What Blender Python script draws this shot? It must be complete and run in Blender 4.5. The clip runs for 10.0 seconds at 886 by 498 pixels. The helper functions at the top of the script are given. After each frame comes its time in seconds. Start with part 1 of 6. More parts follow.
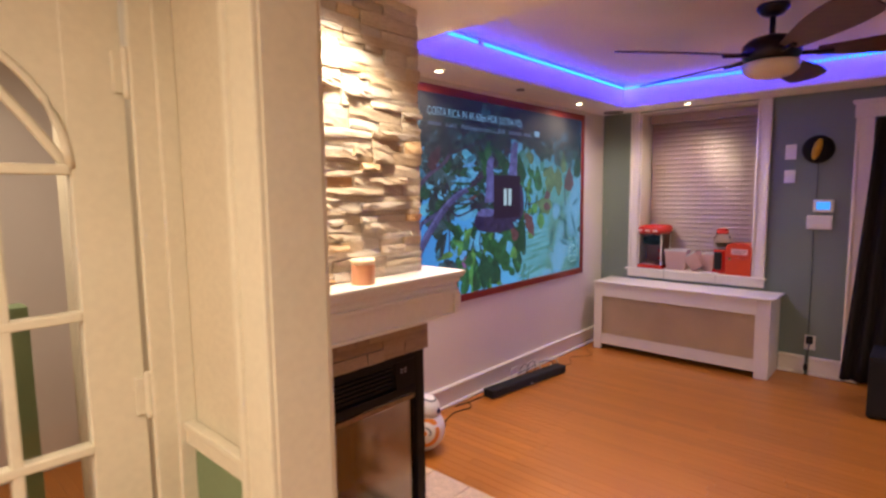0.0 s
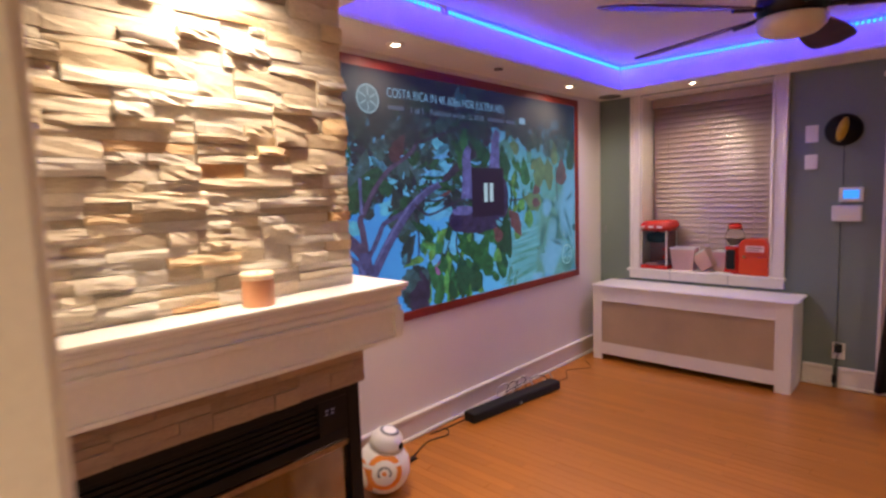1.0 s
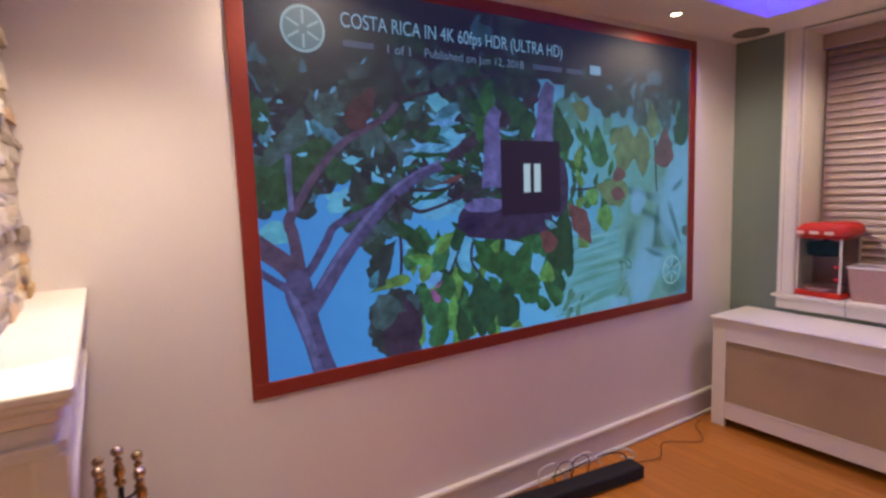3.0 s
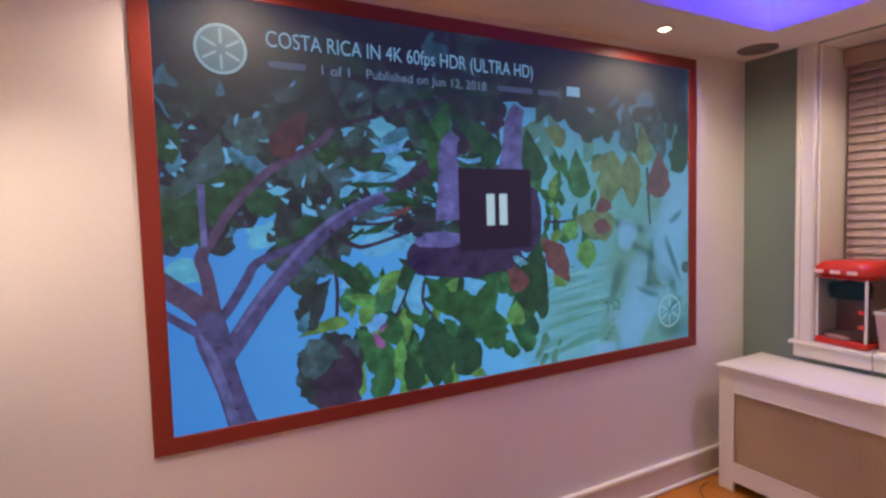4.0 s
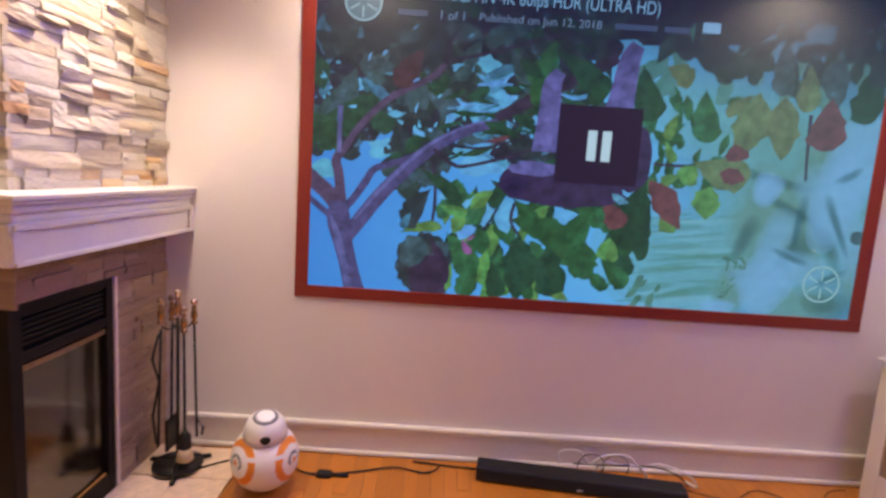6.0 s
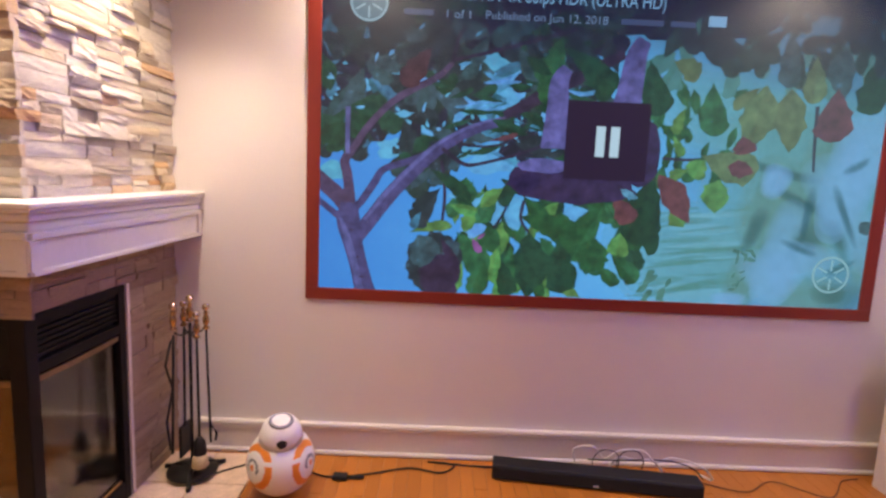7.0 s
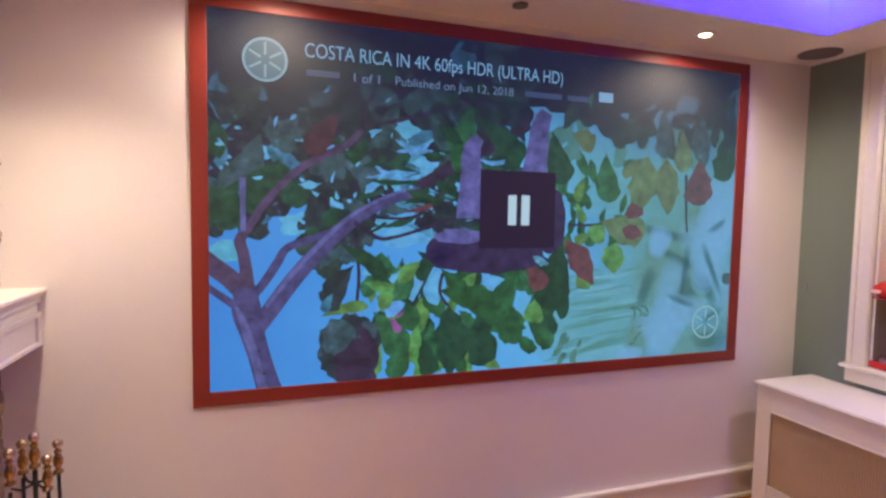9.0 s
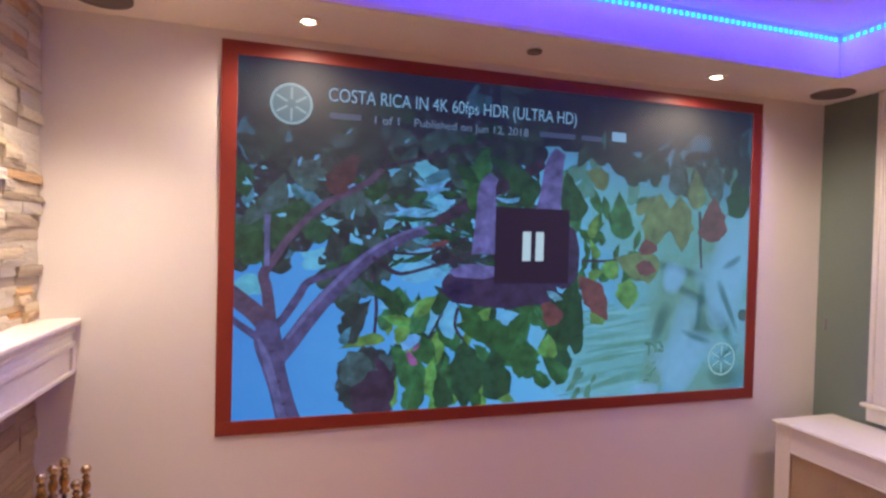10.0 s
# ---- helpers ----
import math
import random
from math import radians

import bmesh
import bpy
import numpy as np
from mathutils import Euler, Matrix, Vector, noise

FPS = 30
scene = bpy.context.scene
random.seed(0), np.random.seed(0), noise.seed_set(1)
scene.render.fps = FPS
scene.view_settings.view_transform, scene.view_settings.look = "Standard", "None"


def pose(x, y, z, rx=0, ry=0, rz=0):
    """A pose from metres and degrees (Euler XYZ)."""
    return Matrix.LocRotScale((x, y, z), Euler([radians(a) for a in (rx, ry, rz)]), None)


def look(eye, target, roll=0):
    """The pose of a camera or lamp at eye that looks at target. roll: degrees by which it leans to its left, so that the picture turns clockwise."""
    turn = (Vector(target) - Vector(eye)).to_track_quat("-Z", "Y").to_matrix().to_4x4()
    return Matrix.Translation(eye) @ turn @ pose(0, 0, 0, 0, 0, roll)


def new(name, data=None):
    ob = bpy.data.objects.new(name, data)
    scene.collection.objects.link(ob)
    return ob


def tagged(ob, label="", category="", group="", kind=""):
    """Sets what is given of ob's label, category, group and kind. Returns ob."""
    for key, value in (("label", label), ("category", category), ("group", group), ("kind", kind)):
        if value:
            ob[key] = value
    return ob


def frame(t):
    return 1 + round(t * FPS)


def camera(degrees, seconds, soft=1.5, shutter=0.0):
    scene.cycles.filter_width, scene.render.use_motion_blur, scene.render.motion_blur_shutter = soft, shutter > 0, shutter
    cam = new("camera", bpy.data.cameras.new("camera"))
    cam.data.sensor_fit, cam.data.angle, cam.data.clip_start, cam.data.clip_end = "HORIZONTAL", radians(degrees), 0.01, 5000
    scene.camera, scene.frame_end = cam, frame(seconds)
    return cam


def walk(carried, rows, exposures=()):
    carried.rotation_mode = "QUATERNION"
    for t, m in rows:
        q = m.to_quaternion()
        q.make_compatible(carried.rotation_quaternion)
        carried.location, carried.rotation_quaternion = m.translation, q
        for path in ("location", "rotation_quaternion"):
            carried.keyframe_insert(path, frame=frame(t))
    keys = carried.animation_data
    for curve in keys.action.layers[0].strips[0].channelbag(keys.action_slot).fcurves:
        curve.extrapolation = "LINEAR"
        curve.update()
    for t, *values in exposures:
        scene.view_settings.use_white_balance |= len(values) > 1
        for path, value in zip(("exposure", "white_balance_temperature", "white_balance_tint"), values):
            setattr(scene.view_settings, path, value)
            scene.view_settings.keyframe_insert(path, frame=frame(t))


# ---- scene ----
cam = camera(79.0, 10.0, soft=2.6, shutter=0.5)
PATH = [
    (0, (0.029, 0.274, 1.523), (-1.304, 1.75, 1.315), -0.7),
    (0.5, (0.005, 0.489, 1.492), (-1.349, 1.946, 1.286), -1.1),
    (1, (-0.119, 0.805, 1.481), (-1.477, 2.259, 1.279), -2.0),
    (1.3, (-0.169, 1.036, 1.46), (-1.613, 2.405, 1.254), -1.3),
    (1.5, (-0.193, 1.182, 1.476), (-1.667, 2.516, 1.254), -0.1),
    (1.8, (-0.301, 1.37, 1.442), (-1.799, 2.679, 1.236), 0.3),
    (2, (-0.372, 1.5, 1.452), (-1.879, 2.801, 1.266), -0.0),
    (2.2, (-0.413, 1.624, 1.478), (-1.947, 2.894, 1.292), -1.4),
    (3.3, (-0.614, 2.236, 1.434), (-2.324, 3.255, 1.24), -1.1),
    (3.5, (-0.636, 2.324, 1.442), (-2.349, 3.347, 1.308), -0.2),
    (4, (-0.575, 2.516, 1.465), (-2.334, 3.46, 1.341), -1.6),
    (4.5, (-0.434, 2.719, 1.453), (-2.292, 3.419, 1.212), 1.0),
    (5, (-0.309, 2.892, 1.409), (-2.198, 3.526, 1.244), 3.0),
    (5.5, (-0.162, 3.044, 1.369), (-2.134, 3.311, 1.173), 4.8),
    (6, (-0.074, 3.124, 1.313), (-2.056, 3.133, 1.044), 3.8),
    (6.2, (-0.073, 3.106, 1.297), (-2.052, 3.084, 1.006), 3.2),
    (7.3, (-0.087, 3.054, 1.327), (-2.07, 3.157, 1.09), 1.6),
    (7.5, (-0.115, 3.051, 1.36), (-2.086, 3.311, 1.143), 1.8),
    (8, (-0.222, 2.911, 1.425), (-2.145, 3.445, 1.292), 1.4),
    (8.5, (-0.307, 2.776, 1.458), (-2.202, 3.403, 1.33), -0.1),
    (9, (-0.33, 2.722, 1.46), (-2.222, 3.36, 1.332), 1.0),
    (9.5, (-0.311, 2.724, 1.489), (-2.215, 3.333, 1.437), 0.8),
    (10, (-0.268, 2.716, 1.503), (-2.185, 3.285, 1.469), 1.5),
]
walk(cam, [(t, look(eye, target, roll)) for t, eye, target, roll in PATH],
     [(0, 0.08), (1, 0.0), (2, -0.07), (3.5, -0.04), (4, 0.08), (4.5, 0.18), (6, 0.23), (7.5, 0.27), (9, 0.24), (10, 0.21)])

# ---- light -------------------------------------------------------------
world = bpy.data.worlds.new("night")
scene.world = world
world.use_nodes = True
world.node_tree.nodes["Background"].inputs[0].default_value = (0.05, 0.06, 0.10, 1)
world.node_tree.nodes["Background"].inputs[1].default_value = 0.05

SOFFIT, CEILING = 2.27, 2.47          # heights of the dropped border and of the raised middle
WEST, NORTH = -2.45, 5.46             # inner faces of the screen wall and the window wall
TRAY_X0, TRAY_X1, TRAY_Y0, TRAY_Y1 = -2.09, 1.00, 2.24, 5.09
WARM = (1.0, 0.792, 0.59)
BLUE = (0.035, 0.025, 1.0)
SPOT_WATTS, LED_WATTS, HALL_WATTS = 76.0, 10.5, 48.0
# place, relative strength and beam width of each downlight
SPOT_PLACES = [(-2.255, 2.785, 0.64, 170), (-2.255, 4.568, 0.84, 168), (-1.575, 5.246, 0.56, 150), (-1.40, 1.46, 1.75, 118), (-1.86, 2.13, 1.18, 116),
               # these four are unseen, added to brighten the west wall and floor
               (1.18, 2.785, 0.42, 150), (1.18, 4.568, 1.10, 150), (0.30, 1.90, 0.46, 150), (1.18, 1.10, 0.7, 150)]


def lamp(name, kind, colour, watts, m, **more):
    data = bpy.data.lights.new(name, kind)
    data.color, data.energy = colour, watts
    for key, value in more.items():
        if key == "size":
            data.shape, data.size, data.size_y = "RECTANGLE", value[0], value[1]
        if key == "cone":
            data.spot_size, data.spot_blend, data.shadow_soft_size = radians(value), 0.8, 0.06
    ob = new(name, data)
    ob.matrix_world = m
    return ob


for x, y, k, beam in SPOT_PLACES:
    lamp("downlight_and_fill_beam", "SPOT", WARM, SPOT_WATTS * k, pose(x, y, SOFFIT - 0.012), cone=beam)
lamp("led_glow", "AREA", BLUE, LED_WATTS, pose(TRAY_X0 + 0.03, 3.67, 2.445, 0, -28, 0), size=(0.02, 2.8))
lamp("led_glow", "AREA", BLUE, LED_WATTS * 1.15, pose(-0.55, TRAY_Y1 - 0.03, 2.445, -28, 0, 0), size=(3.0, 0.02))
lamp("hall_light", "AREA", WARM, HALL_WATTS, pose(-0.2, -0.55, 2.24), size=(0.25, 0.25))
# unseen fill, added so the side room shows through the door glass
lamp("vestibule_fill_light", "AREA", WARM, 17.0, pose(-2.5, 0.2, 2.24), size=(0.2, 0.2))


# ---- materials ---------------------------------------------------------
def mat(name, colour, rough=0.5, metal=0.0, vary=0.06, grain=40.0, broad=3.0, bump=0.0, bump_scale=0.0, per_object=0.0, coat=0.0, stretch=(1, 1, 1)):
    """Paint, wood, stone or metal with fine grain and broad, faint mottling."""
    m = bpy.data.materials.new(name)
    m.use_nodes = True
    n, link = m.node_tree.nodes, m.node_tree.links
    b = n["Principled BSDF"]
    b.inputs["Roughness"].default_value, b.inputs["Metallic"].default_value = rough, metal
    b.inputs["Coat Weight"].default_value = coat
    place = n.new("ShaderNodeTexCoord")
    scale = n.new("ShaderNodeMapping")
    scale.inputs["Scale"].default_value = stretch
    link.new(place.outputs["Object"], scale.inputs[0])
    fine, wide = n.new("ShaderNodeTexNoise"), n.new("ShaderNodeTexNoise")
    fine.inputs["Scale"].default_value, wide.inputs["Scale"].default_value = grain, broad
    fine.inputs["Detail"].default_value = 4
    for t in (fine, wide):
        link.new(scale.outputs[0], t.inputs["Vector"])
    both = n.new("ShaderNodeMath")
    both.operation = "ADD"
    link.new(fine.outputs["Fac"], both.inputs[0])
    link.new(wide.outputs["Fac"], both.inputs[1])
    total = both.outputs[0]
    if per_object:
        info, times, plus = n.new("ShaderNodeObjectInfo"), n.new("ShaderNodeMath"), n.new("ShaderNodeMath")
        times.operation, plus.operation = "MULTIPLY", "ADD"
        times.inputs[1].default_value = per_object
        link.new(info.outputs["Random"], times.inputs[0])
        link.new(times.outputs[0], plus.inputs[0])
        link.new(total, plus.inputs[1])
        total = plus.outputs[0]
    spread = n.new("ShaderNodeMapRange")
    spread.inputs["From Min"].default_value, spread.inputs["From Max"].default_value = 0.55, 1.45 + per_object
    spread.inputs["To Min"].default_value, spread.inputs["To Max"].default_value = 1 - 2 * vary, 1 + 2 * vary
    link.new(total, spread.inputs["Value"])
    mix = n.new("ShaderNodeVectorMath")
    mix.operation = "SCALE"
    mix.inputs[0].default_value = colour
    link.new(spread.outputs[0], mix.inputs["Scale"])
    link.new(mix.outputs[0], b.inputs["Base Color"])
    if bump:
        bm_node = n.new("ShaderNodeBump")
        bm_node.inputs["Strength"].default_value, bm_node.inputs["Distance"].default_value = bump, 0.004
        if bump_scale:
            t = n.new("ShaderNodeTexNoise")
            t.inputs["Scale"].default_value, t.inputs["Detail"].default_value = bump_scale, 6
            link.new(scale.outputs[0], t.inputs["Vector"])
            link.new(t.outputs["Fac"], bm_node.inputs["Height"])
        else:
            link.new(fine.outputs["Fac"], bm_node.inputs["Height"])
        link.new(bm_node.outputs[0], b.inputs["Normal"])
    return m


def glow(name, colour, strength, base=(0.02, 0.02, 0.02), per_island=0.0):
    """A surface that gives off light of its own: lamp lenses and the lit picture."""
    m = bpy.data.materials.new(name)
    m.use_nodes = True
    n, link = m.node_tree.nodes, m.node_tree.links
    b = n["Principled BSDF"]
    b.inputs["Base Color"].default_value = (*base, 1)
    b.inputs["Roughness"].default_value = 0.6
    b.inputs["Specular IOR Level"].default_value = 0.1
    b.inputs["Emission Color"].default_value = (*colour, 1)
    b.inputs["Emission Strength"].default_value = strength
    if per_island:
        geo, spread = n.new("ShaderNodeNewGeometry"), n.new("ShaderNodeMapRange")
        spread.inputs["To Min"].default_value, spread.inputs["To Max"].default_value = strength * (1 - per_island), strength * (1 + per_island)
        link.new(geo.outputs["Random Per Island"], spread.inputs["Value"])
        link.new(spread.outputs[0], b.inputs["Emission Strength"])
    return m


def ramped(name, stops, rough, grain, bump, source="object"):
    """One colour per piece out of a ramp, with grain on each piece."""
    m = mat(name, (1, 1, 1), rough, vary=0.12, grain=grain, broad=9, bump=bump, bump_scale=grain * 1.3)
    n, link = m.node_tree.nodes, m.node_tree.links
    info = n.new("ShaderNodeObjectInfo") if source == "object" else n.new("ShaderNodeNewGeometry")
    ramp = n.new("ShaderNodeValToRGB")
    ramp.color_ramp.interpolation = "LINEAR"
    while len(ramp.color_ramp.elements) < len(stops):
        ramp.color_ramp.elements.new(0.5)
    for e, (at, colour) in zip(ramp.color_ramp.elements, stops):
        e.position, e.color = at, (*colour, 1)
    link.new(info.outputs["Random" if source == "object" else "Random Per Island"], ramp.inputs[0])
    times = [x for x in n if x.bl_idname == "ShaderNodeVectorMath"][0]
    link.new(ramp.outputs[0], times.inputs[0])
    return m


STONES = [(0.0, (0.36, 0.30, 0.23)), (0.18, (0.50, 0.42, 0.31)), (0.42, (0.64, 0.57, 0.45)), (0.60, (0.50, 0.46, 0.41)), (0.80, (0.70, 0.65, 0.54)), (0.93, (0.58, 0.46, 0.30)), (1.0, (0.56, 0.32, 0.14))]
# brown of the lower stones, with the shade under the mantel darkened in
SHADED_BROWN_STONES = [(0.0, (0.26, 0.165, 0.105)), (0.35, (0.33, 0.225, 0.15)), (0.7, (0.29, 0.195, 0.135)), (1.0, (0.38, 0.27, 0.185))]
M_STONE = ramped("ledger_stone", STONES, 0.85, 28, 0.5)
M_SHADEDBROWNSTONE = ramped("shaded_brown_ledger_stone", SHADED_BROWN_STONES, 0.8, 24, 0.35)
M_MORTAR = mat("mortar", (0.30, 0.26, 0.21), 0.95, bump=0.5)
M_WHITEWALL = mat("warm_white_wall_paint", (0.735, 0.685, 0.66), 0.6, vary=0.025, grain=160, broad=2, bump=0.06, bump_scale=220)
M_GREEN = mat("sage_green_wall_paint", (0.165, 0.21, 0.195), 0.55, vary=0.04, grain=120, broad=2, bump=0.06, bump_scale=200)
M_CEIL = mat("ceiling_paint", (0.82, 0.77, 0.72), 0.8, vary=0.03, grain=90, broad=1.5, bump=0.08, bump_scale=150)
M_TRIM = mat("white_trim_paint", (0.74, 0.695, 0.645), 0.35, vary=0.03, grain=60, broad=4, bump=0.03)
M_CREAM = mat("cream_trim_paint", (0.74, 0.70, 0.57), 0.42, vary=0.04, grain=50, broad=3, bump=0.05)
M_CREAMWALL = mat("cream_wall_paint", (0.69, 0.635, 0.50), 0.6, vary=0.05, grain=70, broad=2.5, bump=0.08)
M_WAINSCOT = mat("green_wainscot_paint", (0.19, 0.27, 0.15), 0.5, vary=0.05, grain=70, broad=3)
M_RED = mat("dark_red_frame_paint", (0.215, 0.024, 0.015), 0.5, vary=0.05, grain=80, broad=5, bump=0.04)
M_BLACK = mat("black_metal", (0.011, 0.009, 0.008), 0.5, 0.0, vary=0.12, grain=90, bump=0.05)
M_BLACKPLASTIC = mat("black_plastic", (0.010, 0.010, 0.011), 0.6, vary=0.1, grain=120, bump=0.08)
for dark, gloss in ((M_BLACK, 0.12), (M_BLACKPLASTIC, 0.3)):
    dark.node_tree.nodes["Principled BSDF"].inputs["Specular IOR Level"].default_value = gloss
M_IRON = mat("black_iron", (0.02, 0.018, 0.016), 0.5, 0.6, vary=0.15, grain=120, bump=0.2)
M_BRASS = mat("aged_brass", (0.50, 0.32, 0.14), 0.26, 1.0, vary=0.1, grain=60)
M_WHITEPLASTIC = mat("white_plastic", (0.72, 0.71, 0.70), 0.4, vary=0.02)
M_REDPLASTIC = mat("red_enamel", (0.55, 0.025, 0.02), 0.25, vary=0.06, grain=30, coat=0.4)
M_ORANGERED = mat("orange_red_enamel", (0.60, 0.055, 0.015), 0.3, vary=0.05, grain=30, coat=0.3)
M_PINKCARD = mat("pale_pink_card", (0.80, 0.55, 0.52), 0.7, vary=0.05, grain=60)
M_TAN = mat("candle_wax", (0.72, 0.36, 0.20), 0.45, vary=0.06, grain=25)
M_WAXTOP = mat("pale_candle_top", (0.85, 0.66, 0.44), 0.4, vary=0.05, grain=25)
M_BLADE = mat("dark_walnut", (0.075, 0.030, 0.016), 0.4, vary=0.25, grain=30, broad=5, stretch=(1, 8, 1))
M_FANBODY = mat("dark_bronze_metal", (0.03, 0.025, 0.03), 0.3, 0.8, vary=0.1)
M_DOME = mat("frosted_glass_dome", (0.70, 0.64, 0.54), 0.35, vary=0.02)
M_CURTAIN = mat("dark_curtain_cloth", (0.028, 0.020, 0.018), 0.85, vary=0.3, grain=25, broad=6, stretch=(6, 6, 0.4))
M_SLAT = mat("faux_wood_blind", (0.36, 0.265, 0.21), 0.30, vary=0.04, grain=40, stretch=(0.3, 3, 3))
M_SPEAKER = mat("speaker_grille_cloth", (0.16, 0.14, 0.13), 0.8, vary=0.2, grain=300, bump=0.3)
M_BLACKCLOTH = mat("black_speaker_cloth", (0.012, 0.012, 0.013), 0.9, vary=0.2, grain=300, bump=0.3)
M_SEAM = mat("dark_floor_joint", (0.05, 0.022, 0.008), 0.8)
M_PLANK = mat("orange_oak_floorboard", (0.45, 0.160, 0.022), 0.30, vary=0.14, grain=26, broad=4, bump=0.05, per_object=0.5, stretch=(0.6, 7, 1), coat=0.05)
M_HEARTH = mat("beige_hearth_tile", (0.66, 0.49, 0.34), 0.5, vary=0.12, grain=24, broad=5, bump=0.1)
M_WHITETOY = mat("toy_white_plastic", (0.78, 0.75, 0.72), 0.3, vary=0.02)
M_ORANGETOY = mat("toy_orange_plastic", (0.75, 0.24, 0.03), 0.35, vary=0.03)
M_GREYTOY = mat("toy_grey_plastic", (0.20, 0.20, 0.22), 0.4, vary=0.04)
M_LOG = mat("ceramic_log", (0.10, 0.065, 0.04), 0.9, vary=0.3, grain=30, bump=0.6)
M_DARKBOX = mat("soot_dark_lining", (0.075, 0.054, 0.038), 0.9, vary=0.2, grain=30, bump=0.3)
M_YELLOW = mat("worn_gold_paint", (0.50, 0.30, 0.02), 0.35, 0.2, vary=0.15, grain=20)

M_GRILLE = mat("woven_cane_grille", (0.50, 0.38, 0.25), 0.6, vary=0.12, grain=220, broad=3, bump=0.3)
M_PINKTRIM = mat("pale_edge_paint", (0.66, 0.55, 0.50), 0.5, vary=0.08, grain=40, bump=0.1)
M_BRISTLE = mat("straw_bristle", (0.50, 0.38, 0.22), 0.8, vary=0.2, grain=90, bump=0.4)
M_STEEL = mat("worn_steel", (0.66, 0.54, 0.40), 0.22, 1.0, vary=0.1)
M_MAROON = mat("dull_maroon_panel", (0.26, 0.12, 0.13), 0.5, vary=0.1)
M_BROWNCORD = mat("brown_cord", (0.12, 0.06, 0.03), 0.6)
M_DULLBRASS = mat("tarnished_brass", (0.26, 0.17, 0.09), 0.55, 0.8, vary=0.15)
M_GLASS = bpy.data.materials.new("smoked_glass")
M_GLASS.use_nodes = True
_b = M_GLASS.node_tree.nodes["Principled BSDF"]
_b.inputs["Base Color"].default_value = (0.55, 0.5, 0.45, 1)
_b.inputs["Transmission Weight"].default_value, _b.inputs["Roughness"].default_value, _b.inputs["IOR"].default_value = 1.0, 0.10, 1.75
M_CLEAR = bpy.data.materials.new("clear_glass")
M_CLEAR.use_nodes = True
_b = M_CLEAR.node_tree.nodes["Principled BSDF"]
_b.inputs["Base Color"].default_value = (0.95, 0.95, 0.93, 1)
_b.inputs["Transmission Weight"].default_value, _b.inputs["Roughness"].default_value, _b.inputs["IOR"].default_value = 1.0, 0.01, 1.3
M_LENS = glow("lit_lamp_lens", (1.0, 0.80, 0.52), 14.0)
M_LED = glow("blue_led", (0.004, 0.050, 1.0), 20.0)
M_LCD = glow("lit_blue_display", (0.05, 0.30, 1.0), 1.3)


# ---- mesh helpers ------------------------------------------------------
def box(bm, x0, x1, y0, y1, z0, z1, bevel=0.0, mi=0):
    made = bmesh.ops.create_cube(bm, size=1.0, matrix=Matrix.Translation(((x0 + x1) / 2, (y0 + y1) / 2, (z0 + z1) / 2)) @ Matrix.Diagonal((abs(x1 - x0), abs(y1 - y0), abs(z1 - z0), 1)))
    vs = made["verts"]
    fs = {f for v in vs for f in v.link_faces}
    for f in fs:
        f.material_index = mi
    if bevel:
        es = {e for v in vs for e in v.link_edges}
        bmesh.ops.bevel(bm, geom=list(es), offset=bevel, segments=2, affect="EDGES", profile=0.5)


def lathe(bm, profile, at=(0, 0, 0), steps=32, m=None, mi=0):
    """Turns (radius, height) pairs round the z axis."""
    turn = (m or Matrix.Identity(4))
    rings = []
    for r, z in profile:
        rings.append([bm.verts.new(Vector(at) + (turn @ Vector((r * math.cos(2 * math.pi * k / steps), r * math.sin(2 * math.pi * k / steps), z)))) for k in range(steps)])
    for a, b in zip(rings, rings[1:]):
        for k in range(steps):
            f = bm.faces.new((a[k], a[(k + 1) % steps], b[(k + 1) % steps], b[k]))
            f.smooth, f.material_index = True, mi
    for ring, flip in ((rings[0], True), (rings[-1], False)):
        f = bm.faces.new(ring[::-1] if flip else ring)
        f.material_index = mi


def tube(bm, points, radius, sides=8):
    """A round bar or cable along a line of points."""
    pts = [Vector(p) for p in points]
    rings = []
    for k, p in enumerate(pts):
        way = (pts[min(k + 1, len(pts) - 1)] - pts[max(k - 1, 0)]).normalized()
        side = way.cross(Vector((0, 0, 1)) if abs(way.z) < 0.9 else Vector((1, 0, 0))).normalized()
        up = side.cross(way)
        rings.append([bm.verts.new(p + radius * (math.cos(a) * side + math.sin(a) * up)) for a in (2 * math.pi * i / sides for i in range(sides))])
    for a, b in zip(rings, rings[1:]):
        for k in range(sides):
            bm.faces.new((a[k], a[(k + 1) % sides], b[(k + 1) % sides], b[k])).smooth = True
    bm.faces.new(rings[0][::-1])
    bm.faces.new(rings[-1])


def smooth_line(points, n=8):
    """Points along a soft curve through the given ones."""
    p = [Vector(q) for q in points]
    out = []
    for k in range(len(p) - 1):
        a, b, c, d = p[max(k - 1, 0)], p[k], p[k + 1], p[min(k + 2, len(p) - 1)]
        for i in range(n):
            t = i / n
            out.append(0.5 * (2 * b + (c - a) * t + (2 * a - 5 * b + 4 * c - d) * t * t + (3 * b - a - 3 * c + d) * t ** 3))
    return out + [p[-1]]


def mesh_of(name, bm, *mats):
    me = bpy.data.meshes.new(name)
    bmesh.ops.recalc_face_normals(bm, faces=bm.faces)
    bm.to_mesh(me)
    bm.free()
    for m in mats:
        me.materials.append(m)
    return me


def part(name, bm, material, parent, label=""):
    ob = new(name, mesh_of(name, bm, *(material if isinstance(material, tuple) else (material,))))
    ob.parent = parent
    return tagged(ob, label)


